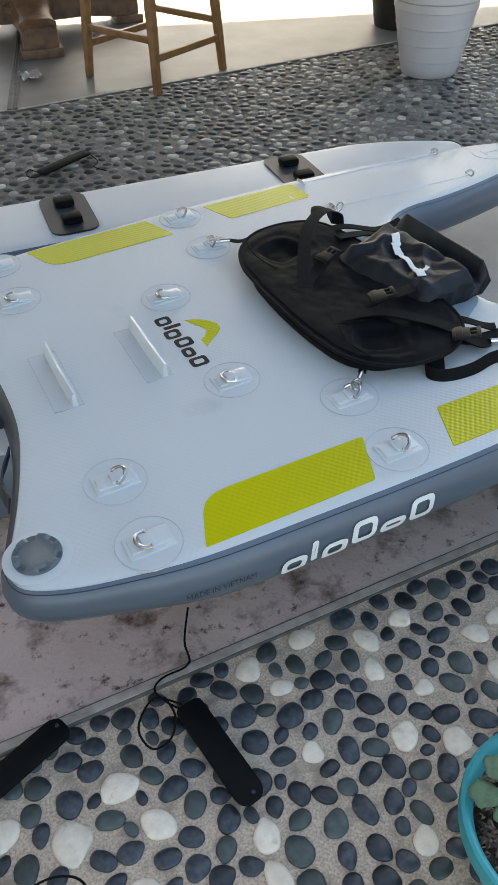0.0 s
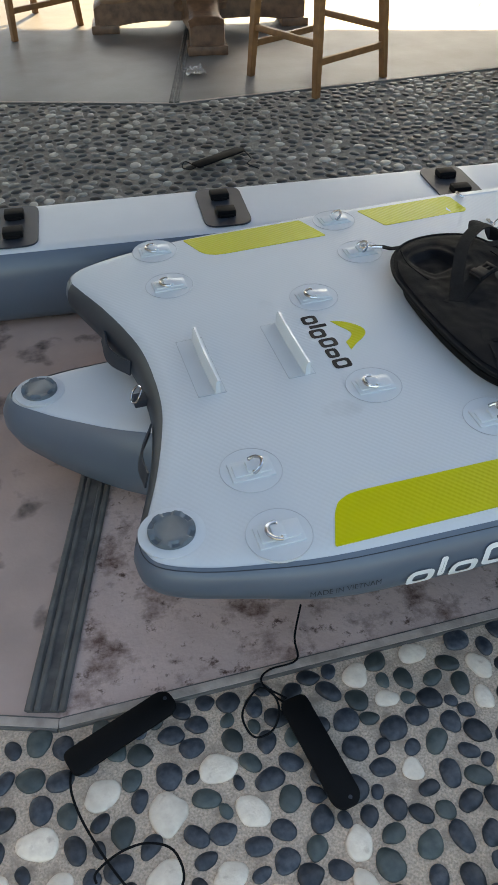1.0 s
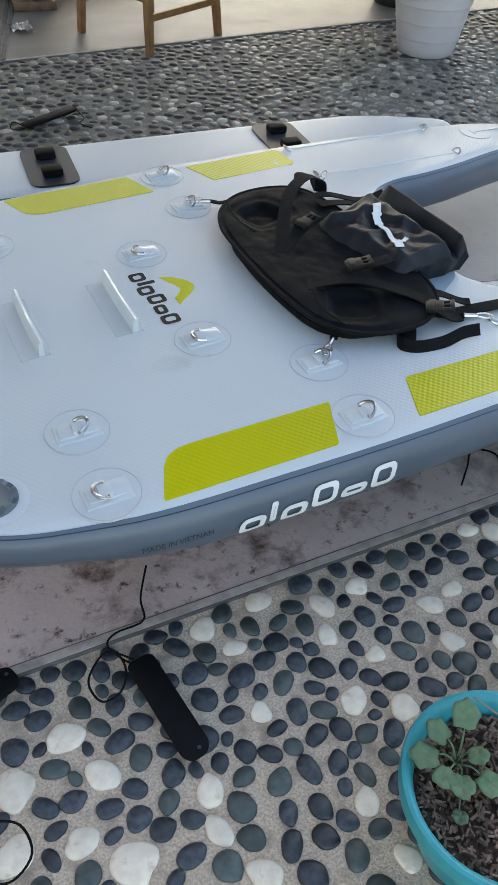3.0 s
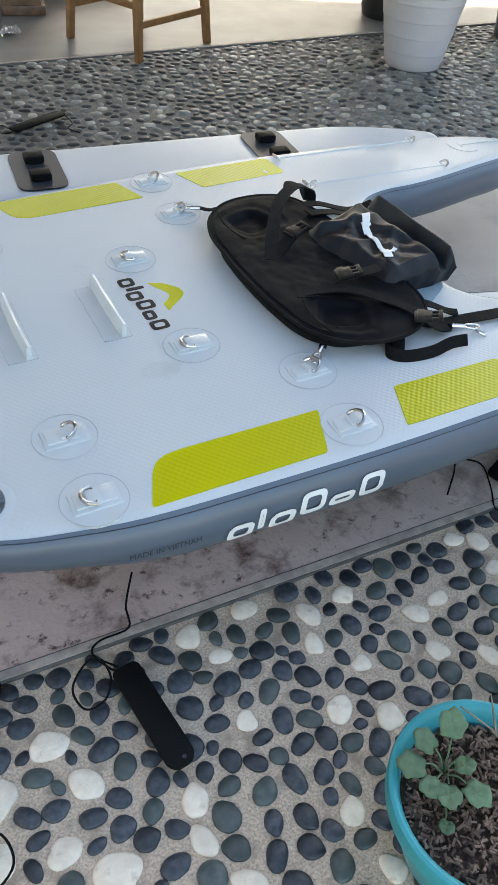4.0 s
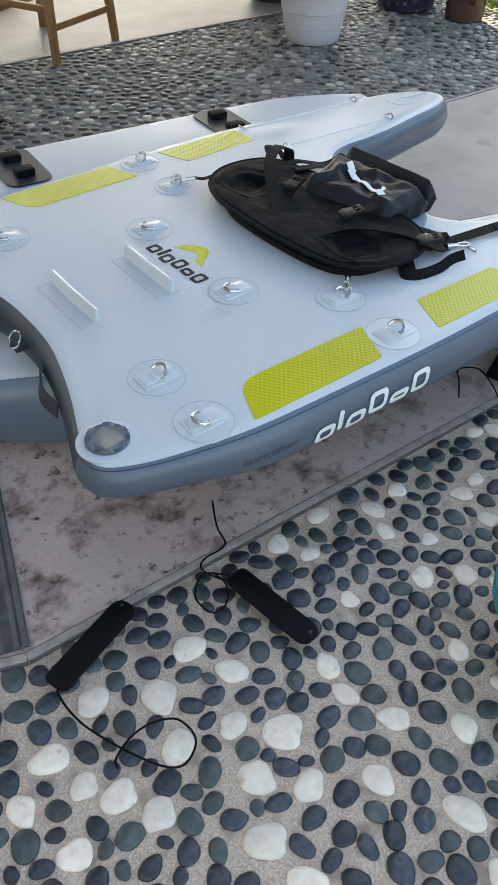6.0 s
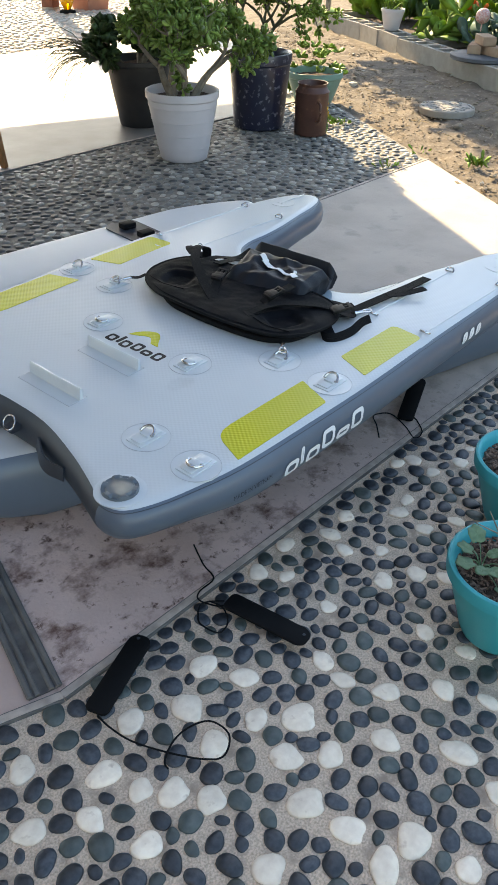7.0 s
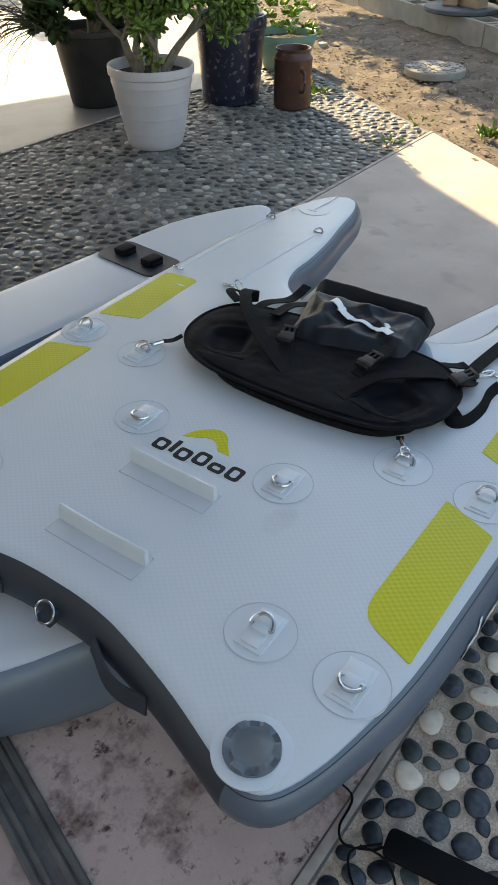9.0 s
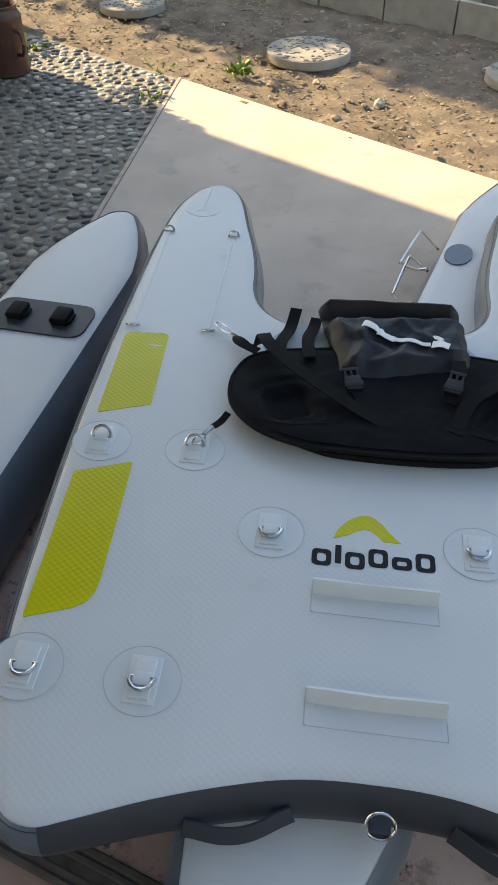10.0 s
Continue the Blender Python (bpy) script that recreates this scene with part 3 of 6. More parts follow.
rows, total = bar_row([0.025, 0.008, 0.025, 0.025, 0.026, 0.025], 0.0045)
for k, (a, b) in enumerate(rows):
    va, vb = 0.083 - a * 0.166 / total, 0.083 - b * 0.166 / total
    lo = -0.019 if k in (0, 2) else -0.012
    hi = 0.020 if k in (1, 3, 5) else 0.010
    if k == 1:
        bm = bmesh.new()
        flat_plate(bm, rounded([(lo, va), (lo, vb), (hi, vb), (hi, va)], 0.002), DECK_Z - 0.001, DECK_Z + 0.0016)
    else:
        g = 0.0072
        bm = band(rounded([(lo, va), (lo, vb), (hi, vb), (hi, va)], 0.008), rounded([(lo + g, va - g), (lo + g, vb + g), (hi - g, vb + g), (hi - g, va - g)], 0.005),
                  lambda u, v: DK(u, v, DECK_Z + 0.0016))
    part("print_bar", bm, "logo_black", raft, "black printed plain shape")
bm = bmesh.new()
arc_o = [(0.031, 0.055), (0.05, 0.048), (0.066, 0.035), (0.078, 0.018), (0.078, 0.002), (0.066, -0.012), (0.052, -0.022), (0.034, -0.038)]
arc_i = [(0.034, -0.014), (0.046, -0.004), (0.053, 0.008), (0.049, 0.022), (0.042, 0.032)]
flat_plate(bm, [(p.x, p.y) for p in spline([(u, v, 0) for u, v in arc_o], 4)] + [(p.x, p.y) for p in spline([(u, v, 0) for u, v in arc_i], 4)],
           DECK_Z - 0.001, DECK_Z + 0.0017)
part("print_arch", bm, "pad_yellow", raft, "lime yellow printed arch")

# printed bars on the starboard side wall
def on_wall(u, z):
    """A place on the starboard wall, 2 mm proud of it."""
    k = (DECK_Z - z)
    prof_o = np.interp(k, [0.003, 0.008, 0.022, 0.045, 0.068, 0.086], [0.0, 0.006, 0.016, 0.021, 0.018, 0.008])
    run = sorted((x, -y) for x, y in outline if y < -0.40)
    v_edge = -float(np.interp(u, [p[0] for p in run], [p[1] for p in run]))
    return DK(u, v_edge - prof_o - 0.003, z)


def wall_bar(u0, u1, z0, z1, lean=0.0):
    """A plain bar with rounded corners that follows the wall."""
    pts = rounded([(u0, z0), (u1, z0), (u1, z1), (u0, z1)], 0.012, 5)
    g = 0.0085
    if u1 - u0 > 0.03:
        inner = rounded([(u0 + g, z0 + g), (u1 - g, z0 + g), (u1 - g, z1 - g), (u0 + g, z1 - g)], 0.006, 5)
    else:
        inner = [((u0 + u1) / 2 + (u - (u0 + u1) / 2) * 0.05, (z0 + z1) / 2 + (z - (z0 + z1) / 2) * 0.6) for u, z in pts]
    bm = band(pts, inner, lambda u, z: on_wall(u + lean * (z - z0), z))
    part("print_bar", bm, "print_white", raft, "white printed plain shape on the side wall")


def wall_text(words, u0, u1, z, height):
    """Moulded lettering on the wall, one mesh."""
    cu = bpy.data.curves.new("lettering", "FONT")
    cu.body, cu.size = words, 1.0
    tmp = new("lettering_source", cu)
    bpy.context.view_layer.update()
    me = bpy.data.meshes.new_from_object(tmp.evaluated_get(bpy.context.evaluated_depsgraph_get()))
    bpy.data.objects.remove(tmp)
    span = max(v.co.x for v in me.vertices)
    for v in me.vertices:
        v.co = on_wall(u0 + (u1 - u0) * v.co.x / span, z + height * v.co.y)
    me.materials.append(M["pvc_dark"])
    ob = new("lettering", me)
    ob.parent = raft
    ob["label"] = "small moulded dark letters on the side wall"


wall_text("MADE IN VIETNAM", -0.205, -0.105, 0.240, 0.014)
rows, total = bar_row([0.048, 0.012, 0.048, 0.048, 0.05, 0.048], 0.009)
for k, (a, b) in enumerate(rows):
    sc = 0.246 / total
    z0 = 0.217 if k in (0, 2) else 0.226
    z1 = 0.266 if k in (3, 5) else (0.262 if k == 1 else 0.248)
    wall_bar(-0.068 + a * sc, -0.068 + b * sc, z0, z1, 0.12)
for a in (0.610, 0.645, 0.682):
    wall_bar(a, a + 0.024, 0.236, 0.262, 0.5)

# piping, eyes and patches on the fork arms
for s in (1, -1):
    for v0, v1, end in ((0.442, 0.446, 0.89), (0.300, 0.300, 0.885)):
        bm = bmesh.new()
        tube(bm, [DK(0.51, s * v0, DECK_Z), DK(0.7, s * (v0 + v1) / 2, DECK_Z + 0.0008), DK(end, s * v1, DECK_Z)], 0.0032, 6)
        part("piping", bm, "patch_white", raft)
        for u, v in ((0.503, v0), (end, v1)):
            bm = bmesh.new()
            d_ring(bm, (u, s * v), 0.0115, 30, 90 if u < 0.6 else 270, DECK_Z + 0.003)
            part("eye_ring", bm, "steel", raft, "small steel ring")
    bm = bmesh.new()
    flat_plate(bm, [(1.02 + 0.042 * math.cos(2 * math.pi * k / 32), s * 0.388 + 0.042 * math.sin(2 * math.pi * k / 32)) for k in range(32)],
               DECK_Z - 0.001, DECK_Z + 0.0020)
    tip = part("tip_patch", bm, "deck_white", raft, "round white tip patch")
    bm = bmesh.new()
    m = Matrix.Translation(DK(1.025, s * 0.388, 0))
    box_bm(bm, (-0.02, -0.002, DECK_Z), (0.11, 0.002, DECK_Z + 0.003), 0.0008, m)
    box_bm(bm, (-0.018, -0.014, DECK_Z), (-0.014, 0.014, DECK_Z + 0.0032), 0.0008, m)
    part("tab", bm, "patch_white", tip)
M["pad_blue"] = mat("pad_blue", (0.30, 0.37, 0.42), (0.26, 0.33, 0.38), 8, 0.4)
bm = bmesh.new()
flat_plate(bm, rounded([(0.455, 0.205), (0.455, -0.205), (0.545, -0.15), (0.541, 0.0), (0.545, 0.15)], 0.03), DECK_Z - 0.001, DECK_Z + 0.003)
part("fork_panel", bm, "pad_blue", raft, "pale blue-grey panel at the fork")

# stern handles and ring
for v0, v1 in ((0.20, 0.085), (-0.085, -0.20)):
    bm = bmesh.new()
    u_at = lambda v: float(np.interp(abs(v), [0, 0.08, 0.15, 0.235], [-0.305, -0.311, -0.328, -0.357])) - 0.022
    pts = []
    for k in range(9):
        t = k / 8
        v = v0 + (v1 - v0) * t
        pts.append(DK(u_at(v) - 0.016 * math.sin(math.pi * t) ** 1.3, v, 0.252 - 0.006 * math.sin(math.pi * t)))
    strap(bm, pts, 0.026, 0.003, side=(0.3, 0, 1), steps=3)
    part("carry_handle", bm, "pvc_dark", raft, "dark webbing carry handle on the stern wall")
bm = bmesh.new()
c = DK(-0.339, -0.008, 0.266)
tube(bm, [c + Vector((0.009 * math.sin(a), 0.016 * math.cos(a), 0.012 * math.sin(a))) for a in [2 * math.pi * k / 24 for k in range(25)]], 0.0018, 8)
part("ring", bm, "steel", raft, "steel tow ring on the stern")
bm = bmesh.new()
box_bm(bm, (-0.006, -0.012, -0.020), (0.022, 0.012, -0.006), 0.003, Matrix.Translation(c))
part("ring_tab", bm, "pvc_dark", raft, "dark webbing tab holding the tow ring")


# ---- pontoon fittings ----
valve(pontoon_mid, (0.052, 0.0), 0.197, lambda x, y, z: Vector((x, y, z)))


def buckle_patch(parent, x, top, w=0.25):
    """Dark patch across the board with two webbing buckles."""
    bm = bmesh.new()
    pts = rounded([(x - 0.058, -w * 0.44), (x + 0.058, -w * 0.44), (x + 0.058, w * 0.44), (x - 0.058, w * 0.44)], 0.035, 6)
    loft(bm, [[(a, b, top + 0.001) for a, b in pts], [(a, b, top + 0.005) for a, b in pts]])
    patch = part("buckle_patch", bm, "pvc_dark", parent, "dark grey rubber patch")
    for y in (-0.05, 0.05):
        bm = bmesh.new()
        box_bm(bm, (x - 0.024, y - 0.018, top + 0.004), (x + 0.024, y + 0.018, top + 0.022), 0.005)
        box_bm(bm, (x - 0.017, y - 0.024, top + 0.006), (x + 0.017, y + 0.024, top + 0.012), 0.002)
        part("buckle", bm, "black_plastic", patch, "black plastic strap buckle")


for x in (0.51, 1.125, 1.64):
    buckle_patch(pontoon_port, x, 0.202)
bm = bmesh.new()
loft(bm, [[(1.60 + 0.05 * math.cos(a), 0.085 + 0.032 * math.sin(a), z) for a in [2 * math.pi * k / 24 for k in range(24)]] for z in (0.196, 0.2005)])
part("patch", bm, "pvc_grey", pontoon_mid, "oval grey patch")

# bent steel rod stand leaning on the inner pontoon
stand = thing("foot_stand", (0, 0, 0), "bent bare steel rod stand against the pontoon side", "steel stand")
for loop in ([(0.875, -0.088, 0.15), (0.90, -0.066, 0.13), (1.015, -0.052, 0.08), (1.03, -0.053, 0.082), (1.15, -0.085, 0.10), (1.152, -0.095, 0.11), (1.02, -0.125, 0.15)],
             [(1.03, -0.125, 0.15), (1.06, -0.10, 0.13), (1.172, -0.073, 0.08), (1.19, -0.075, 0.08), (1.335, -0.12, 0.08), (1.33, -0.13, 0.09), (1.13, -0.155, 0.15)]):
    bm = bmesh.new()
    tube(bm, spline(loop, 4), 0.0035, 8)
    part("rod", bm, "steel", stand)

# ---- seat back bag ----
bag = thing("seat_backrest", (0, 0, 0), "black padded seat backrest with pouch, clipped flat on the raft deck", "seat bag")
pad_out = [(p.x, p.y) for p in spline([(0.183, 0.06, 0), (0.19, 0.13, 0), (0.22, 0.195, 0), (0.275, 0.236, 0), (0.35, 0.24, 0), (0.405, 0.205, 0), (0.43, 0.10, 0), (0.44, 0, 0),
                                       (0.44, -0.12, 0), (0.425, -0.215, 0), (0.375, -0.268, 0), (0.31, -0.280, 0), (0.25, -0.262, 0), (0.205, -0.21, 0), (0.188, -0.13, 0), (0.182, -0.03, 0)], 10, closed=True)]
pc = (0.295, -0.02)
bm = bmesh.new()
rings = []
for off, z in ((-0.030, 0.306), (-0.012, 0.308), (-0.004, 0.314), (0.003, 0.319), (0.002, 0.323), (-0.006, 0.324)):
    rings.append([(x, y, z) for x, y in outset(pad_out, off)])


def well(x, y, cx, cy, hx, hy, turn, soft_edge):
    """1 inside a rounded, turned box, falling to 0 at its edge."""
    c, sn = math.cos(turn), math.sin(turn)
    dx, dy = (x - cx) * c + (y - cy) * sn, -(x - cx) * sn + (y - cy) * c
    d = (abs(dx / hx) ** 4 + abs(dy / hy) ** 4) ** 0.25
    return min(1.0, max(0.0, (1 - d) / soft_edge))


for f in [0.955 - 0.0205 * k for k in range(46)]:
    ring = []
    for x, y in pad_out:
        px, py = pc[0] + (x - pc[0]) * f, pc[1] + (y - pc[1]) * f
        z = 0.3235 + 0.005 * min(1, (1 - f) * 4) ** 0.5
        for cy, turn in ((0.145, 0.35), (-0.190, -0.45)):
            z -= 0.003 * well(px, py, 0.280, cy, 0.062, 0.060, turn, 0.12) + 0.011 * well(px, py, 0.278, cy, 0.042, 0.040, turn, 0.28)
        z += 0.0025 * noise.noise((px * 22, py * 22, 0)) + 0.001 * noise.noise((px * 60, py * 60, 3))
        ring.append((px, py, z))
    rings.append(ring)
loft(bm, rings)
part("pad", bm, "black_cloth", bag, "moulded black foam back pad with piped edge")
bm = bmesh.new()
under = [(x - 0.007, y * 0.86 - 0.02) for x, y in outset(pad_out, -0.012)]
loft(bm, [[(x, y + 0.004 * noise.noise((x * 30, y * 30, z * 90)), z) for x, y in outset(under, o)] for o, z in ((-0.012, 0.2915), (0.0, 0.294), (0.004, 0.300), (0.002, 0.306), (-0.008, 0.309))])
bmesh.ops.recalc_face_normals(bm, faces=bm.faces)
part("under_cushion", bm, "black_strap", bag, "soft black cushion layer under the pad")
bm = bmesh.new()
ed = outset(pad_out, 0.003)
tube(bm, [(x, y, 0.3215) for x, y in ed] + [(ed[0][0], ed[0][1], 0.3215)], 0.0036, 6)
part("piping", bm, "black_strap", bag, "black piped edge")


def pouch():
    """Slumped roll-top pouch: pleats run from its two strap ends to a dark mouth with a stiff back rim."""
    bm = bmesh.new()
    nu, nv = 64, 84
    corners = [Vector((0.346, 0.060)), Vector((0.398, -0.154)), Vector((0.556, -0.140)), Vector((0.546, 0.116))]
    prof_a = [0.0, 0.02, 0.13, 0.15, 0.40, 0.64, 0.68, 0.72, 0.86, 0.91, 0.94, 0.965, 1.0]
    prof_z = [0.322, 0.327, 0.350, 0.352, 0.354, 0.359, 0.358, 0.334, 0.330, 0.350, 0.361, 0.359, 0.330]
    pleats = ((0.13, 0.12, 0.60, 0.30, 0.008), (0.13, 0.22, 0.58, 0.72, -0.006), (0.13, 0.86, 0.60, 0.52, 0.008), (0.15, 0.78, 0.40, 0.28, -0.006), (0.62, 0.04, 0.28, 0.34, 0.006),
              (0.62, 0.92, 0.26, 0.66, -0.006), (0.13, 0.5, 0.36, 0.52, 0.006), (0.10, 0.04, 0.34, 0.10, -0.005), (0.45, 0.20, 0.62, 0.62, 0.005))

    def ridge(a, b, a0, b0, a1, b1):
        """A sharp crease along a line, fading to its sides."""
        da, db = a1 - a0, b1 - b0
        f = min(1.0, max(0.0, ((a - a0) * da + (b - b0) * db) / (da * da + db * db)))
        return max(0.0, 1 - math.hypot(a - a0 - f * da, (b - b0 - f * db) * 1.3) / 0.11)

    top = []
    for i in range(nu + 1):
        a = i / nu
        row = []
        for j in range(nv + 1):
            b = j / nv
            p = corners[0].lerp(corners[3], a).lerp(corners[1].lerp(corners[2], a), b)
            side = min(1.0, 12 * min(b, 1 - b)) ** 0.7
            z = float(np.interp(a, prof_a, prof_z))
            inner = min(1, 9 * min(a, 1 - a), 9 * min(b, 1 - b))
            wa, wb = a + 0.03 * noise.noise((a * 4, b * 4, 1)), b + 0.03 * noise.noise((a * 4, b * 4, 5))
            if a < 0.70:
                z += 0.75 * sum(amp * ridge(wa, wb, *line) for *line, amp in pleats)
            z += 0.002 * noise.noise((a * 6, b * 7, 2)) * inner
            z = 0.320 + (z - 0.320) * (0.35 + 0.65 * side)
            p = p + Vector((0.005 * noise.noise((a * 5, b * 5, 7)) - 0.010 * math.sin(math.pi * b) * (1 - a) ** 3, 0.007 * noise.noise((a * 5, b * 5, 17))))
            row.append(bm.verts.new((p.x, p.y, z)))
        top.append(row)
    cloth = [[tuple(v.co) for v in r] for r in top]
    for i in range(nu):
        for j in range(nv):
            bm.faces.new((top[i][j], top[i][j + 1], top[i + 1][j + 1], top[i + 1][j]))
    rim = top[0] + [r[-1] for r in top[1:]] + list(reversed(top[-1][:-1])) + [r[0] for r in reversed(top[1:-1])]
    low = [bm.verts.new((v.co.x * 0.94 + 0.45 * 0.06, v.co.y * 0.92 - 0.03 * 0.08, 0.293 if v.co.x > 0.43 else 0.318)) for v in rim]
    for k in range(len(rim)):
        k2 = (k + 1) % len(rim)
        bm.faces.new((rim[k], rim[k2], low[k2], low[k]))
    bmesh.ops.recalc_face_normals(bm, faces=bm.faces)
    p = part("pouch", bm, "black_nylon", bag, "crumpled black nylon roll-top pouch")
    bm = bmesh.new()
    def on_cloth(x, y):
        near_v = min((v for r in cloth for v in r), key=lambda v: (v[0] - x) ** 2 + (v[1] - y) ** 2)
        return (x, y, near_v[2] + 0.0022)

    for (x0, y0), (x1, y1), w in (((0.462, 0.034), (0.446, 0.006), 0.015), ((0.446, 0.008), (0.436, -0.022), 0.018), ((0.436, -0.020), (0.428, -0.082), 0.009), ((0.426, -0.084), (0.418, -0.112), 0.016),
                                  ((0.448, -0.088), (0.432, -0.100), 0.008)):
        strap(bm, [on_cloth(x0 + (x1 - x0) * f, y0 + (y1 - y0) * f) for f in (0, 0.2, 0.4, 0.6, 0.8, 1)], w, 0.0015, side=(1, 0, 0), steps=3)
    part("print", bm, "print_white", p, "white printed mark")


pouch()


def webbing(name, pts, w=0.024, side=None, label="black webbing strap"):
    bm = bmesh.new()
    strap(bm, pts, w, 0.0022, side)
    part(name, bm, "black_strap", bag, label)


webbing("strap", [(0.243, -0.006, 0.3285), (0.262, 0.03, 0.335), (0.285, 0.070, 0.343), (0.335, 0.142, 0.356), (0.395, 0.192, 0.357), (0.440, 0.206, 0.340), (0.455, 0.218, 0.305)])
webbing("strap", [(0.250, 0.002, 0.3285), (0.285, 0.026, 0.335), (0.32, 0.043, 0.345), (0.352, 0.052, 0.350)])
webbing("strap", [(0.243, -0.120, 0.3285), (0.275, -0.130, 0.334), (0.31, -0.148, 0.338), (0.345, -0.184, 0.338), (0.385, -0.224, 0.330), (0.425, -0.262, 0.306), (0.445, -0.266, 0.302)])
webbing("strap", [(0.300, -0.110, 0.331), (0.33, -0.120, 0.344), (0.36, -0.126, 0.348), (0.39, -0.126, 0.350)])
webbing("strap", [(0.375, -0.240, 0.318), (0.43, -0.250, 0.302), (0.513, -0.253, 0.297), (0.627, -0.264, 0.296), (0.70, -0.268, 0.292), (0.785, -0.268, 0.288)], 0.026)
webbing("strap", [(0.368, -0.205, 0.330), (0.352, -0.245, 0.318), (0.333, -0.280, 0.304), (0.318, -0.300, 0.298)], 0.022)
webbing("strap", [(0.345, -0.262, 0.306), (0.318, -0.270, 0.302), (0.313, -0.290, 0.300), (0.335, -0.306, 0.299), (0.38, -0.312, 0.300), (0.42, -0.308, 0.304), (0.450, -0.312, 0.305)], 0.020, (0.1, 0.5, 0.8))
webbing("strap", [(0.60, -0.262, 0.298), (0.638, -0.286, 0.298), (0.665, -0.302, 0.301), (0.690, -0.316, 0.304)], 0.022)
webbing("strap", [(0.375, 0.165, 0.325), (0.44, 0.175, 0.322), (0.52, 0.165, 0.300), (0.57, 0.158, 0.312)], 0.022)
webbing("strap", [(0.39, 0.12, 0.335), (0.46, 0.128, 0.322), (0.53, 0.122, 0.298), (0.56, 0.118, 0.300)], 0.022)
webbing("strap", [(0.395, 0.21, 0.335), (0.415, 0.245, 0.338), (0.445, 0.25, 0.325), (0.455, 0.232, 0.303)], 0.018)
webbing("strap", [(0.405, -0.20, 0.325), (0.44, -0.215, 0.318), (0.475, -0.228, 0.303), (0.49, -0.236, 0.302)], 0.020)
webbing("stitched_patch", [(0.234, -0.010, 0.3275), (0.256, 0.010, 0.3290)], 0.034)
for y0, y1 in ((0.20, 0.08), (-0.14, -0.245)):
    bm = bmesh.new()
    tube(bm, spline([(0.232, y0, 0.3285), (0.222, (y0 + y1) / 2, 0.3285), (0.232, y1, 0.3285)], 5), 0.0016, 6)
    part("seam", bm, "black_strap", bag, "stitched seam on the pad")
webbing("stitched_patch", [(0.234, -0.114, 0.3275), (0.262, -0.126, 0.3292)], 0.034)
M["buckle_grey"] = mat("buckle_grey", (0.008, 0.008, 0.009), (0.012, 0.012, 0.013), 30, 0.35, spec=0.3)
for x, y, z, rz in ((0.318, 0.045, 0.347, 15), (0.328, -0.117, 0.347, -15), (0.395, -0.262, 0.333, -35)):
    bm = bmesh.new()
    m = pose(x, y, z, 0, -12, rz)
    box_bm(bm, (-0.019, -0.0135, -0.004), (0.010, 0.0135, 0.004), 0.0025, m)
    for o in (-0.010, 0.0, 0.010):
        box_bm(bm, (0.006, o - 0.002, -0.003), (0.024, o + 0.002, 0.003), 0.001, m)
    box_bm(bm, (0.020, -0.0135, -0.0035), (0.027, 0.0135, 0.0035), 0.0015, m)
    box_bm(bm, (-0.014, -0.0155, -0.002), (-0.002, 0.0155, 0.0048), 0.001, m)
    part("buckle", bm, "buckle_grey", bag, "black side-release buckle")

def snap(a, b, loose):
    """Webbing end and a steel snap hook between the bag and a ring."""
    a, b = Vector(a), Vector(b)
    mid = a.lerp(b, loose)
    if loose > 0.05:
        bm = bmesh.new()
        strap(bm, [a, a.lerp(mid, 0.5) + Vector((0, 0, -0.004)), mid], 0.012, 0.002)
        part("tether", bm, "black_strap", bag)
    bm = bmesh.new()
    d = (b - mid)
    tube(bm, [mid, mid.lerp(b, 0.45)], 0.004, 8)
    s = d.normalized().cross(Vector((0, 0, 1)))
    loopc = mid.lerp(b, 0.72)
    tube(bm, [loopc + d * 0.27 * math.cos(t) + s * 0.007 * math.sin(t) for t in [2 * math.pi * k / 16 for k in range(17)]], 0.0017, 6)
    part("snap_hook", bm, "steel", bag, "steel snap hook")


snap((0.255, 0.240, 0.312), (0.185, 0.285, 0.302), 0.45)
snap((0.215, -0.240, 0.310), (0.178, -0.272, 0.306), 0.1)
snap((0.452, 0.235, 0.304), (0.518, 0.305, 0.304), 0.05)
snap((0.448, -0.264, 0.303), (0.500, -0.284, 0.300), 0.1)


# ---- black fin blades with cords on the paving ----
def cord(parent, pts, z=0.012):
    bm = bmesh.new()
    tube(bm, spline([(x, y, z + 0.004 * math.sin(i * 2.1)) for i, (x, y) in enumerate(pts)], 5), 0.0017, 6)
    part("cord", bm, "black_strap", parent, "thin black cord")


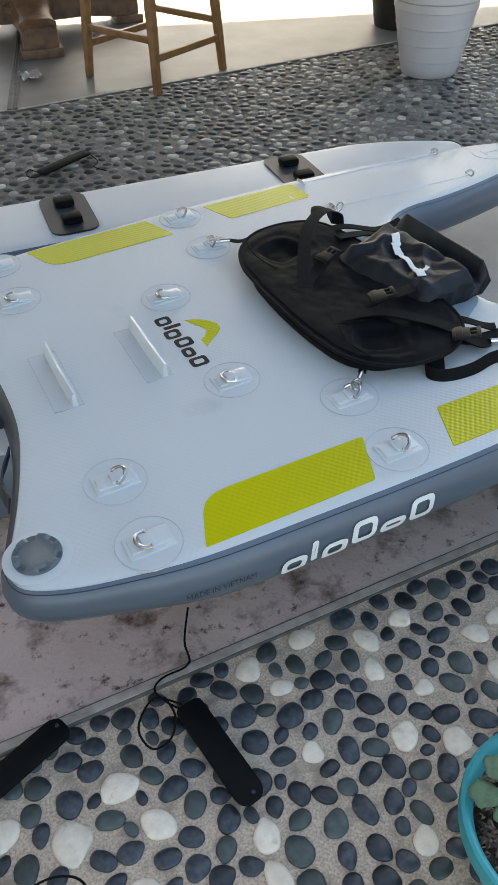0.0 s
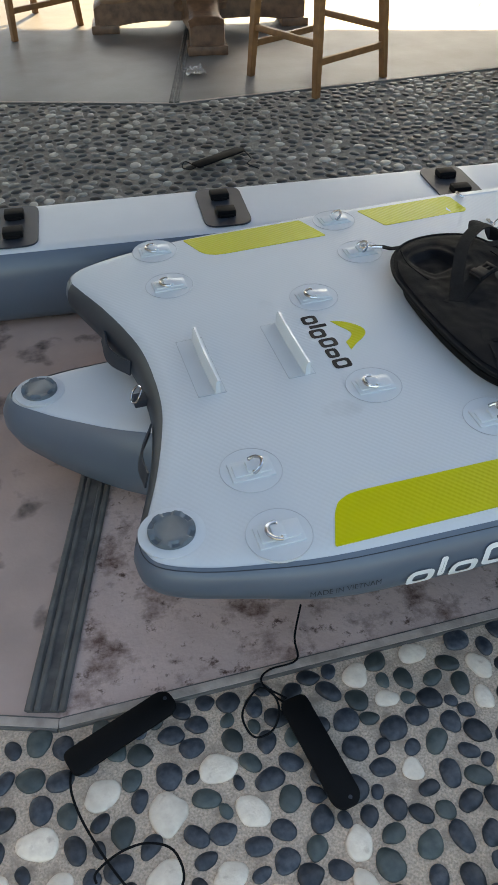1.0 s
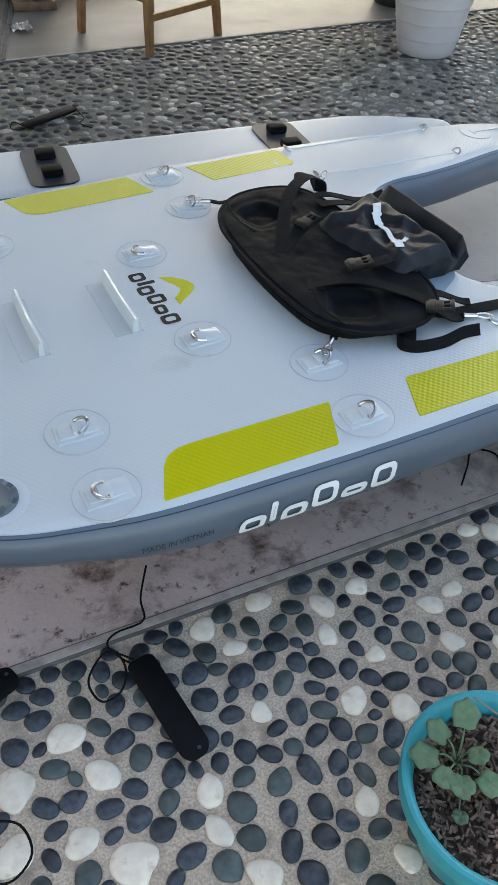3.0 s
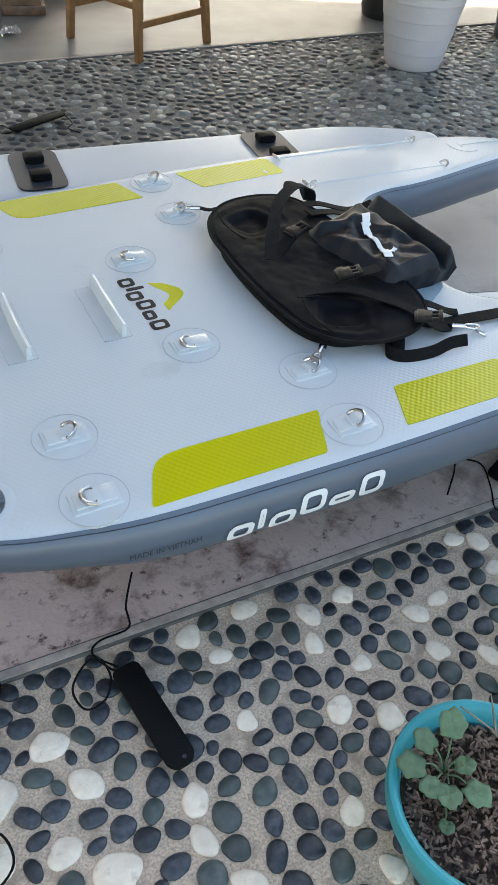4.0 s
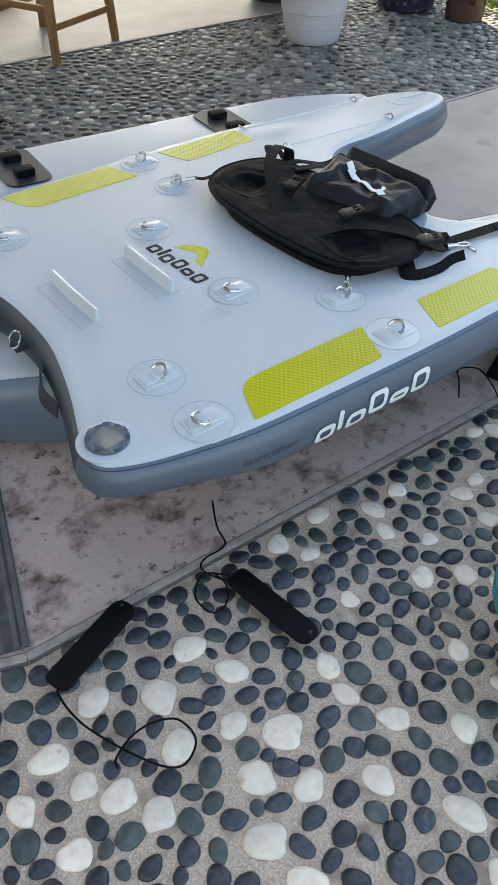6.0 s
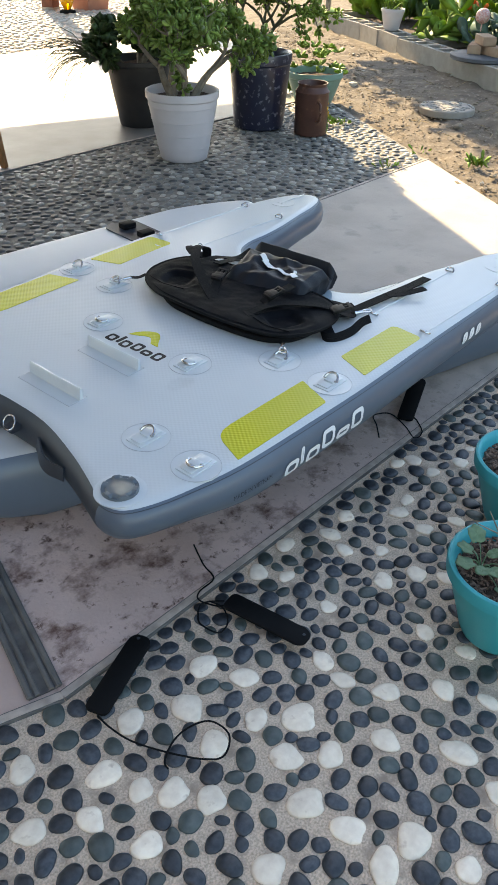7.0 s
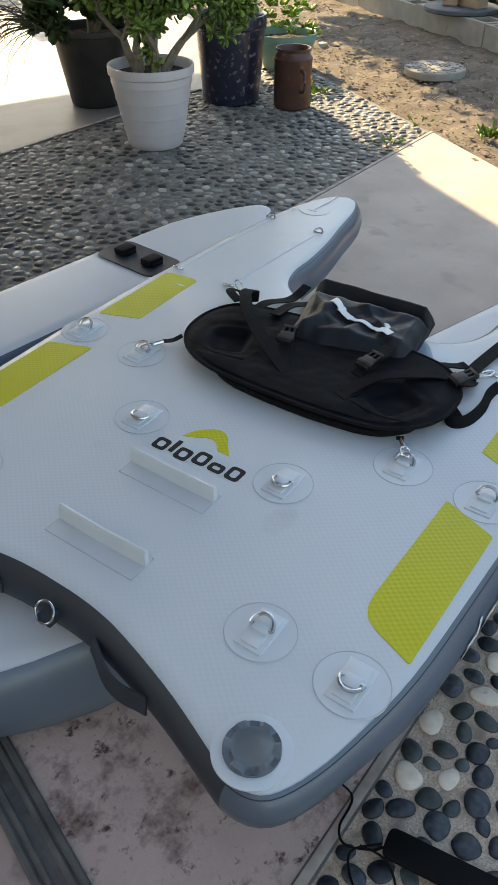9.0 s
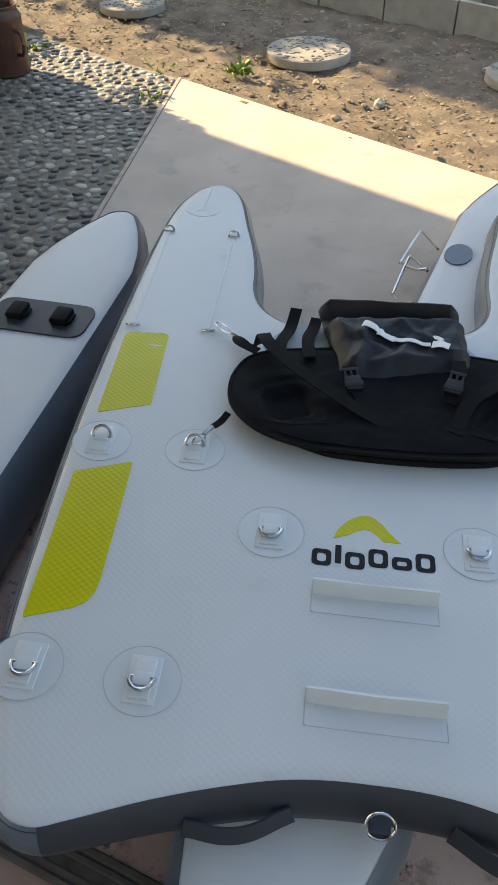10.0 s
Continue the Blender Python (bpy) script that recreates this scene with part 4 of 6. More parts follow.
def blade(a, b, w, z=0.014, tilt=0.0, label="flat black plastic fin blade lying on pebble paving"):
    d = Vector((b[0] - a[0], b[1] - a[1]))
    ob = thing("fin_blade", (0, 0, 0), label, "fin blade", "fin blades")
    L = d.length
    m = Matrix.Translation((a[0], a[1], z)) @ Matrix.Rotation(math.atan2(d.y, d.x), 4, "Z") @ Matrix.Rotation(radians(tilt), 4, "Y")
    pts = rounded([(0, -w / 2), (L * 0.93, -w / 2), (L, -w * 0.28), (L, w * 0.28), (L * 0.93, w / 2), (0, w / 2)], 0.012)
    bm = bmesh.new()
    loft(bm, [[m @ Vector((x, y, zz)) for x, y in outset(pts, o)] for o, zz in ((-0.002, 0), (0, 0.0015), (0, 0.006), (-0.002, 0.0075))])
    body = part("blade", bm, "black_plastic", ob)
    bm = bmesh.new()
    lathe(bm, [(0.002, 0), (0.0028, 0.0005), (0.0028, 0.0015)], 12, at=(0, 0, 0), close_top=True)
    bmesh.ops.transform(bm, matrix=m @ Matrix.Translation((L * 0.94, w * 0.1, 0.0075)), verts=bm.verts)
    part("rivet", bm, "pvc_dark", body)
    return ob


fin = blade((-0.548, -0.487), (-0.388, -0.428), 0.042)
cord(fin, [(-0.546, -0.492), (-0.548, -0.525), (-0.538, -0.567), (-0.512, -0.631), (-0.484, -0.68), (-0.457, -0.691), (-0.428, -0.672), (-0.433, -0.635), (-0.464, -0.614),
           (-0.5, -0.617), (-0.531, -0.633), (-0.533, -0.643)])
fin = blade((-0.221, -0.480), (-0.197, -0.652), 0.042)
cord(fin, [(-0.149, -0.319), (-0.18, -0.377), (-0.189, -0.413), (-0.235, -0.419), (-0.254, -0.437), (-0.237, -0.468), (-0.224, -0.482)], 0.008)
cord(fin, [(-0.245, -0.455), (-0.243, -0.489), (-0.26, -0.515), (-0.289, -0.521), (-0.299, -0.495), (-0.289, -0.468), (-0.259, -0.449), (-0.228, -0.478)], 0.015)
fin = blade((0.552, -0.388), (0.71, -0.332), 0.042, 0.004, -12, "flat black plastic fin blade lying half under the raft")
cord(fin, [(0.444, -0.382), (0.483, -0.348), (0.524, -0.313), (0.556, -0.342), (0.529, -0.403), (0.507, -0.446), (0.54, -0.448), (0.575, -0.407), (0.580, -0.388)], 0.004)
fin = blade((0.118, 1.505), (0.317, 1.603), 0.046, 0.012)
cord(fin, [(0.12, 1.51), (0.095, 1.552), (0.078, 1.521), (0.1, 1.488), (0.125, 1.50)])
cord(fin, [(0.31, 1.60), (0.315, 1.578), (0.323, 1.52), (0.295, 1.476), (0.318, 1.416)])


# ---- pots ----
def pot(name, at, r0, r1, h, material, label, rim=0.02, soil_drop=0.04, bands=0, lean=0):
    ob = thing(name, (*at, 0), label, "plant pot")
    t = 0.006
    prof = [(r0 - 0.006, 0.0), (r0, 0.006)]
    for k in range(1, 9):
        f = k / 9
        r = r0 + (r1 - r0) * f
        prof.append((r, (h - rim * 2) * f))
        if bands and k % 2 == 0:
            prof += [(r + 0.0025, (h - rim * 2) * f + 0.002), (r + 0.0034, (h - rim * 2) * f + 0.006), (r + 0.0028, (h - rim * 2) * f + 0.011)]
    prof += [(r1 - 0.002, h - rim * 2), (r1 + 0.006, h - rim * 1.7), (r1 + 0.0075, h - 0.006), (r1 + 0.006, h - 0.0015), (r1 + 0.002, h), (r1 - 0.002, h - 0.0015), (r1 - t, h - 0.008), (r1 - t - 0.004, h - 0.02),
             (r0 + (r1 - r0) * 0.75 - t, h - soil_drop - 0.02)]
    bm = bmesh.new()
    lathe(bm, prof, 80)
    part("body", bm, material, ob)
    bm = bmesh.new()
    rs = r1 - t - 0.004
    rings = []
    for k in range(9):
        f = 1 - k / 9
        rings.append([(rs * f * math.cos(2 * math.pi * i / 40), rs * f * math.sin(2 * math.pi * i / 40),
                       h - soil_drop + 0.010 * noise.noise((rs * f * 40 * math.cos(2 * math.pi * i / 40) + at[0] * 9, rs * f * 40 * math.sin(2 * math.pi * i / 40), 1))) for i in range(40)])
    loft(bm, rings, cap0=False)
    part("soil", bm, "soil", ob, "dark crumbly potting soil")
    return ob


def leaf_mesh(name, parent, places, material, length, width, thick, label="", cup=0.15, rng=None, tip=0.0):
    """Leaves as one mesh: places are (point, direction) pairs."""
    rng = rng or np.random.default_rng(5)
    verts, faces = [], []
    sec = [(0.0, 0.10), (0.3, 0.62), (0.65, 1.0), (0.88, 0.75 - tip * 0.5), (1.0, 0.12)]
    for p, d in places:
        p, d = Vector(p), Vector(d).normalized()
        s = d.cross(Vector(rng.normal(size=3)))
        if s.length < 1e-4:
            continue
        s.normalize()
        nn = s.cross(d)
        L, W = length * rng.uniform(0.65, 1.25), width * rng.uniform(0.75, 1.2)
        b = len(verts)
        for f, w in sec:
            c = p + d * L * f + nn * cup * L * f * f
            hw = W / 2 * w
            verts += [c + s * hw + nn * 0.12 * hw, c + nn * thick * w, c - s * hw + nn * 0.12 * hw, c - nn * thick * w * 0.6]
        for k in range(4):
            for q in range(4):
                q2 = (q + 1) % 4
                faces.append((b + 4 * k + q, b + 4 * k + q2, b + 4 * k + 4 + q2, b + 4 * k + 4 + q))
        faces.append((b + 16, b + 17, b + 18, b + 19))
    me = bpy.data.meshes.new(name)
    me.from_pydata([tuple(v) for v in verts], [], faces)
    me.materials.append(M[material])
    for q in me.polygons:
        q.use_smooth = True
    ob = new(name, me)
    ob.parent = parent
    if label:
        ob["label"] = label
    return ob


def shrub(name, at, z0, height, spread, label, leaf, leaf_len, leaf_w, trunks, seed, leaves_per_tip=9, depth=4, bark="bark", r0=0.022, thick=0.004, droop=0.0, squash=1.0, leaf_from=3):
    """Branching plant: tapered limbs and whorls of leaves at the tips."""
    rng = np.random.default_rng(seed)
    ob = thing(name, (*at, 0), label, "potted plant")
    places = []
    bm = None

    def grow(p, d, length, r, level):
        pts = [p]
        dd = d.copy()
        for k in range(3):
            dd = (dd + Vector(rng.normal(size=3)) * 0.16 + Vector((0, 0, 0.10 - droop * level))).normalized()
            pts.append(pts[-1] + dd * length / 3)
        tube(bm, pts, r, 6, r * 0.68)
        end = pts[-1]
        if level >= min(leaf_from, depth - 1):
            for q in pts[1:]:
                for k in range(2):
                    o = Vector(rng.normal(size=3))
                    places.append((q, (dd * 0.4 + o.normalized()).normalized()))
        if level >= depth:
            for k in range(leaves_per_tip):
                o = Vector(rng.normal(size=3)).normalized()
                places.append((end + o * 0.006, (dd * 0.5 + o).normalized()))
            return
        for k in range(3 if level < 2 else 2 + int(rng.random() < 0.55)):
            o = Vector(rng.normal(size=3))
            o.z *= 0.5 * squash
            nd = (dd * 0.75 + o.normalized() * 0.8 * spread).normalized()
            grow(end, nd, length * rng.uniform(0.6, 0.88), r * 0.62, level + 1)

    for dx, dy, tx, ty in trunks:
        bm = bmesh.new()
        grow(Vector((dx, dy, z0 - 0.03)), Vector((tx, ty, 1)).normalized(), height * 0.33, r0, 1)
        part("stem", bm, bark, ob, "woody branching stem")
    leaf_mesh("foliage", ob, places, leaf, leaf_len, leaf_w, thick, rng=rng)
    return ob


pot("white_pot", (1.89, 1.76), 0.117, 0.174, 0.325, "pot_white", "large off-white ribbed plastic pot on pebble paving", bands=1)
shrub("jade_plant", (1.885, 1.765), 0.29, 0.52, 1.15, "bushy green jade plant growing in the white pot", "leaf_jade", 0.041, 0.025,
      [(-0.03, 0.02, -0.3, 0.25), (0.04, -0.03, 0.55, -0.3), (0.0, 0.05, 0.1, 0.5), (-0.02, -0.05, -0.25, -0.45)], 11, depth=5, leaves_per_tip=9, thick=0.005)
pot("black_pot", (2.22, 2.44), 0.125, 0.180, 0.35, "pot_black", "large glossy black plastic pot behind the white pot", rim=0.015)
shrub("jade_plant", (2.19, 2.45), 0.33, 0.27, 0.9, "broad-leaved jade plant in the black pot", "leaf_dark", 0.06, 0.045,
      [(0.05, 0.0, 0.3, 0.1), (-0.04, 0.04, -0.4, 0.2), (0.0, -0.05, 0.1, -0.4)], 12, depth=4, leaves_per_tip=10, thick=0.005)
# hanging pencil stems
ob = thing("trailing_plant", (2.10, 2.45, 0), "thin trailing brown-green stems hanging from the black pot", "potted plant")
bm = bmesh.new()
rng = np.random.default_rng(3)
for k in range(46):
    a = rng.uniform(1.5, 3.4)
    p = Vector((0.17 * math.cos(a) , 0.17 * math.sin(a), 0.37))
    d = Vector((math.cos(a) * rng.uniform(0.4, 1.1), math.sin(a) * rng.uniform(0.3, 0.9), rng.uniform(0.1, 0.9))).normalized()
    pts = [p]
    for j in range(5):
        d = (d + Vector((0, 0, -0.32)) + Vector(rng.normal(size=3)) * 0.15).normalized()
        pts.append(pts[-1] + d * rng.uniform(0.04, 0.085))
    tube(bm, pts, 0.0025, 4, 0.0012)
part("stem", bm, "twig", ob)

pot("blue_pot", (2.67, 1.93), 0.142, 0.172, 0.395, "pot_blue", "tall glazed dark blue pot, chipped near its base", rim=0.03, soil_drop=0.07)
shrub("small_tree", (2.66, 1.93), 0.36, 0.62, 0.95, "fine-leaved young tree growing in the blue pot", "leaf_bright", 0.032, 0.017,
      [(0, 0, 0.25, 0.1), (0.02, 0.03, 0.7, -0.2), (-0.03, 0.0, -0.3, 0.4)], 14, depth=5, leaves_per_tip=8, leaf_from=3, bark="twig", r0=0.014, thick=0.0006, droop=0.03)

can = thing("watering_can", (2.75, 1.61, 0), "brown painted metal milk can with yellow-green flowers", "metal can")
bm = bmesh.new()
lathe(bm, [(0.088, 0), (0.092, 0.006), (0.093, 0.215), (0.095, 0.218), (0.095, 0.224), (0.090, 0.228), (0.080, 0.246), (0.078, 0.252), (0.084, 0.262), (0.085, 0.268), (0.079, 0.267), (0.072, 0.245), (0.07, 0.20)], 40)
part("body", bm, "can_brown", can)
bm = bmesh.new()
tube(bm, spline([(-0.05, -0.08, 0.18), (-0.075, -0.115, 0.17), (-0.075, -0.115, 0.10), (-0.05, -0.078, 0.085)], 5), 0.008, 8)
part("handle", bm, "can_brown", can)
bm = bmesh.new()
tube(bm, [(0.087 * math.cos(a), 0.087 * math.sin(a), 0.235 + 0.03 * math.sin(a)) for a in [math.pi * k / 16 + 3.6 for k in range(17)]], 0.0025, 6)
part("bail", bm, "steel", can)
M["paint_green"] = mat("paint_green", (0.09, 0.17, 0.04), (0.12, 0.22, 0.05), 30, 0.5)
M["paint_yellow"] = mat("paint_yellow", (0.65, 0.40, 0.05), rough=0.5)
rng = np.random.default_rng(8)
places = [((0.0925 * math.cos(a), 0.0925 * math.sin(a), z), (0.3 * -math.sin(a), 0.3 * math.cos(a), 1)) for a, z in [(-1.2 + 0.13 * k, 0.01 + 0.016 * ((k * 3) % 5)) for k in range(9)]]
leaf_mesh("painted_leaf", can, places, "paint_green", 0.06, 0.022, 0.001, "painted green leaves", cup=0)
places = [((0.094 * math.cos(a), 0.094 * math.sin(a), z), (0, 0, 1)) for a, z in ((-1.0, 0.1), (-0.75, 0.08), (-1.3, 0.13), (-0.6, 0.14))]
for pl in places:
    leaf_mesh("painted_flower", can, [pl], "paint_yellow", 0.028, 0.02, 0.001, "painted yellow flower", cup=0)

pot("green_pot", (3.42, 2.10), 0.12, 0.175, 0.19, "pot_green", "pale green plastic pot with succulents", rim=0.02)
ob = thing("succulent", (3.42, 2.10, 0), "bright green rosette succulents crowding the green pot", "potted plant")
places = []
rng = np.random.default_rng(21)
for k in range(26):
    c = Vector((rng.uniform(-0.13, 0.13), rng.uniform(-0.13, 0.13), 0.17 + rng.uniform(0, 0.16)))
    for j in range(11):
        a = j * 2.4
        places.append((c, (math.cos(a), math.sin(a), rng.uniform(0.2, 1.0))))
leaf_mesh("foliage", ob, places, "leaf_bright", 0.042, 0.022, 0.003, rng=rng)

# teal pots by the raft; leaves of the young plant: place, height, size, rise
LEAVES = [(0.002, 0.080, 0.182, 0.036, 0.5), (-0.038, 0.078, 0.178, 0.032, 0.4), (-0.066, 0.062, 0.176, 0.036, 0.15), (-0.058, 0.034, 0.170, 0.030, 0.2), (-0.045, 0.018, 0.168, 0.032, 0.2), (-0.010, 0.036, 0.172, 0.026, 0.4), (-0.010, 0.008, 0.160, 0.034, 0.1), (-0.060, -0.004, 0.150, 0.020, 0.3)]
for at, grown in (((0.07, -0.887), True), ((0.385, -0.775), False)):
    p = pot("teal_pot", at, 0.066, 0.108, 0.170, "teal", "glossy teal plastic pot on pebble paving" + (" holding a young plant" if grown else " holding bare soil"), rim=0.016, soil_drop=0.035)
    tagged(p, group="teal pots")
    bm = bmesh.new()
    rng = np.random.default_rng(31 if grown else 32)
    for k in range(1100):
        a, r = rng.uniform(0, 6.28), 0.095 * rng.uniform(0, 1) ** 0.5
        m = pose(r * math.cos(a), r * math.sin(a), 0.144, rng.uniform(-25, 25), rng.uniform(-25, 25), rng.uniform(0, 360))
        l = rng.uniform(0.0012, 0.0055)
        box_bm(bm, (-l, -l * 0.3, -0.001), (l, l * 0.3, 0.002), 0, m)
    tagged(part("bark_mulch", bm, "chips", p, "scattered bark chips"), kind="stuff")
    if grown:
        ob = thing("seedling", (*at, 0), "young broccoli-like seedling with grey-green leaves in the teal pot", "potted plant")
        base = Vector((-0.020, 0.050, 0.135))
        verts, faces = [], []
        for dx, dy, z, L, up in LEAVES:
            tip = Vector((dx, dy, z))
            out = Vector((dx - base.x, dy - base.y, 0)).normalized()
            foot = tip - out * L * 0.45
            bm = bmesh.new()
            tube(bm, spline([base, base.lerp(foot, 0.55) + Vector((0, 0, 0.008)), foot], 4), 0.0015, 6, 0.0009)
            part("stem", bm, "leaf_seedling", ob)
            d0 = (out + Vector((0, 0, up))).normalized()
            s0 = d0.cross(Vector((0, 0, 1))).normalized()
            n0 = s0.cross(d0)
            b = len(verts)
            rings = (0.0, 0.35, 0.7, 1.0)
            for f in rings:
                for q in range(32):
                    t = 2 * math.pi * q / 32
                    edge = 1 + f * (0.07 * math.cos(5 * t + dy * 70) + 0.045 * math.cos(8 * t + dx * 90) + 0.03 * math.cos(13 * t)) - 0.10 * f * math.exp(-((t - math.pi) / 0.35) ** 2)
                    r = L * 0.5 * f * edge
                    verts.append(foot + d0 * (L * 0.45 + r * math.cos(t)) + s0 * r * 0.9 * math.sin(t) + n0 * (0.10 * r * abs(math.sin(t)) + 0.0012 * f * math.sin(4 * t + dx * 60) - 0.06 * r * math.cos(t) ** 2))
            for k in range(3):
                for q in range(32):
                    q2 = (q + 1) % 32
                    faces.append((b + 32 * k + q, b + 32 * k + q2, b + 32 * k + 32 + q2, b + 32 * k + 32 + q))
        me = bpy.data.meshes.new("leaf")
        me.from_pydata([tuple(v) for v in verts], [], faces)
        me.materials.append(M["leaf_seedling"])
        me.polygons.foreach_set("use_smooth", [True] * len(me.polygons))
        lf = new("foliage", me)
        lf.parent = ob
        sol = lf.modifiers.new("thick", "SOLIDIFY")
        sol.thickness = 0.0012
        tw = thing("twig", (*at, 0), "thin dry reddish twig stuck in the teal pot", "twig")
        bm = bmesh.new()
        tube(bm, [(0.07, 0.04, 0.14), (0.05, 0.06, 0.17), (0.02, 0.09, 0.195)], 0.0022, 5, 0.001)
        tube(bm, [(0.055, 0.055, 0.165), (0.06, 0.085, 0.20)], 0.0018, 5, 0.001)
        part("stem", bm, "bark", tw)


# ---- dining corner ----
def stool(at, rot, label):
    """Bar stool: splayed tapered legs, stretchers, seat."""
    ob = thing("bar_stool", (*at, 0), label, "stool", "wooden bar stools", rot=rot)
    tops, feet = {}, {}
    for i, (sx, sy) in enumerate(((-1, -1), (1, -1), (1, 1), (-1, 1))):
        f, t = Vector((sx * 0.205, sy * 0.205, 0)), Vector((sx * 0.165, sy * 0.165, 0.66))
        feet[i], tops[i] = f, t
        bm = bmesh.new()
        rings = []
        for k in range(5):
            p = f.lerp(t, k / 4)
            w = 0.014 + 0.007 * k / 4
            rings.append([(p.x - w, p.y - w, p.z), (p.x + w, p.y - w, p.z), (p.x + w, p.y + w, p.z), (p.x - w, p.y + w, p.z)])
        loft(bm, rings)
        bmesh.ops.bevel(bm, geom=[e for e in bm.edges], offset=0.003, segments=1, affect="EDGES")
        part("leg", bm, "wood_stool", ob)
    for i in range(4):
        j = (i + 1) % 4
        h = 0.30 if i % 2 else 0.20
        bm = bmesh.new()
        a, b = feet[i].lerp(tops[i], h), feet[j].lerp(tops[j], h)
        d = (b - a)
        m = Matrix.Translation(a) @ d.to_track_quat("X", "Z").to_matrix().to_4x4()
        box_bm(bm, (0, -0.009, -0.013), (d.length, 0.009, 0.013), 0.003, m)
        part("stretcher", bm, "wood_stool", ob)
    bm = bmesh.new()
    box_bm(bm, (-0.20, -0.20, 0.655), (0.20, 0.20, 0.69), 0.012)
    part("seat", bm, "wood_stool", ob)
    return ob


stool((0.873, 2.345), 24, "honey-brown wooden bar stool with square legs standing by the paving edge")
stool((-0.28, 3.66), 30, "honey-brown wooden bar stool standing near the pedestal table")

table = thing("pedestal_table", (0.60, 3.36, 0), "dark carved wooden pedestal table with scrolled feet", "table", rot=35)
bm = bmesh.new()
lathe(bm, [(0.16, 0.10), (0.165, 0.13), (0.12, 0.16), (0.10, 0.22), (0.13, 0.30), (0.14, 0.38), (0.10, 0.46), (0.075, 0.56), (0.11, 0.64), (0.16, 0.70)], 32, close_top=True)
part("column", bm, "wood_table", table)
for k in range(4):
    m = Matrix.Rotation(math.pi / 2 * k + radians(45), 4, "Z")
    bm = bmesh.new()
    rings = []
    for x, z0, z1, w in ((0.06, 0.05, 0.30, 0.10), (0.16, 0.05, 0.26, 0.09), (0.26, 0.05, 0.19, 0.078), (0.36, 0.04, 0.15, 0.07), (0.44, 0.03, 0.145, 0.078), (0.50, 0.03, 0.15, 0.085), (0.54, 0.03, 0.125, 0.078)):
        rings.append([m @ Vector(p) for p in ((x, -w, z0), (x, w, z0), (x, w, z1 - 0.012), (x, w * 0.7, z1), (x, -w * 0.7, z1), (x, -w, z1 - 0.012))])
    loft(bm, rings)
    bmesh.ops.recalc_face_normals(bm, faces=bm.faces)
    foot = part("foot", bm, "wood_table", table)
    bm = bmesh.new()
    box_bm(bm, (0.42, -0.095, 0.0), (0.56, 0.095, 0.04), 0.006, m)
    part("block", bm, "wood_table", foot)
bm = bmesh.new()
lathe(bm, [(0.58, 0.70), (0.60, 0.71), (0.61, 0.73), (0.60, 0.75), (0.02, 0.752)], 64, close_top=True)
part("tabletop", bm, "wood_table", table)

M["clear_film"] = mat("clear_film", (0.85, 0.87, 0.88), rough=0.1, trans=0.75)
bm = bmesh.new()
rings = []
rng = np.random.default_rng(4)
grid = []
for i in range(9):
    grid.append([bm.verts.new((0.33 + i * 0.011, 2.50 + j * 0.02, 0.004 + abs(rng.normal()) * 0.010)) for j in range(8)])
for i in range(8):
    for j in range(7):
        bm.faces.new((grid[i][j], grid[i + 1][j], grid[i + 1][j + 1], grid[i][j + 1]))
tagged(link("plastic_wrapper", bm, "clear_film", smooth=False), "crumpled clear plastic wrapper on the patio floor", "wrapper")

# ---- roof, posts and far things ----
SH = Vector((1.92, 3.33))
# unseen roof: two edges follow the shade lines, near edge set by brightness
roof_pts = [(3.29, 2.33), (-0.083, -2.8), (-4.5, -2.8), (-4.5, 5.1)]
slab("ceiling", [(x + SH.x, y + SH.y) for x, y in roof_pts], 2.5, 2.58, "roof_grey", "unseen plain patio roof, shaped to cast the patio's shade", "roof")
# unseen wall, added to hold light off the left of the raft
slab("wall_house", [(-2.75, -2.2), (-2.6, -2.2), (-2.6, 2.6), (-2.75, 2.6)], 0.0, 2.5, "stucco", "unseen plain stucco wall added to darken the left side", "wall")
for at in ((5.62, 5.62), (5.08, 7.1)):
    ob = thing("wooden_post", (*at, 0), "red-brown painted square timber post on the pebble path", "post", "patio posts")
    bm = bmesh.new()
    box_bm(bm, (-0.07, -0.07, 0.02), (0.07, 0.07, 2.5), 0.006, Matrix.Rotation(radians(20), 4, "Z"))
    part("shaft", bm, "wood_post", ob)
    bm = bmesh.new()
    box_bm(bm, (-0.075, -0.075, -0.02), (0.075, 0.075, 0.03), 0.003, Matrix.Rotation(radians(20), 4, "Z"))
    part("shoe", bm, "block_concrete", ob)

ob = thing("planter", (5.47, 6.88, 0), "square terracotta planter standing on the sunlit path", "planter")
bm = bmesh.new()
loft(bm, [[(sx * w, sy * w, z) for sx, sy in ((-1, -1), (1, -1), (1, 1), (-1, 1))] for w, z in ((0.14, 0), (0.175, 0.30), (0.185, 0.30), (0.185, 0.33), (0.165, 0.33), (0.155, 0.28))])
part("body", bm, "terracotta", ob, smooth=False)
places = [((rng.uniform(-0.1, 0.1), rng.uniform(-0.1, 0.1), 0.28), (rng.normal() * 0.4, rng.normal() * 0.4, 1)) for k in range(40)]
leaf_mesh("foliage", ob, places, "leaf_bright", 0.22, 0.03, 0.001)
M["amber"] = mat("amber", (0.85, 0.42, 0.01), (0.8, 0.36, 0.01), 10, 0.15, trans=0.25)
ob = thing("bird_feeder", (5.05, 6.76, 0), "amber glass hummingbird feeder standing by the planter", "bird feeder")
bm = bmesh.new()
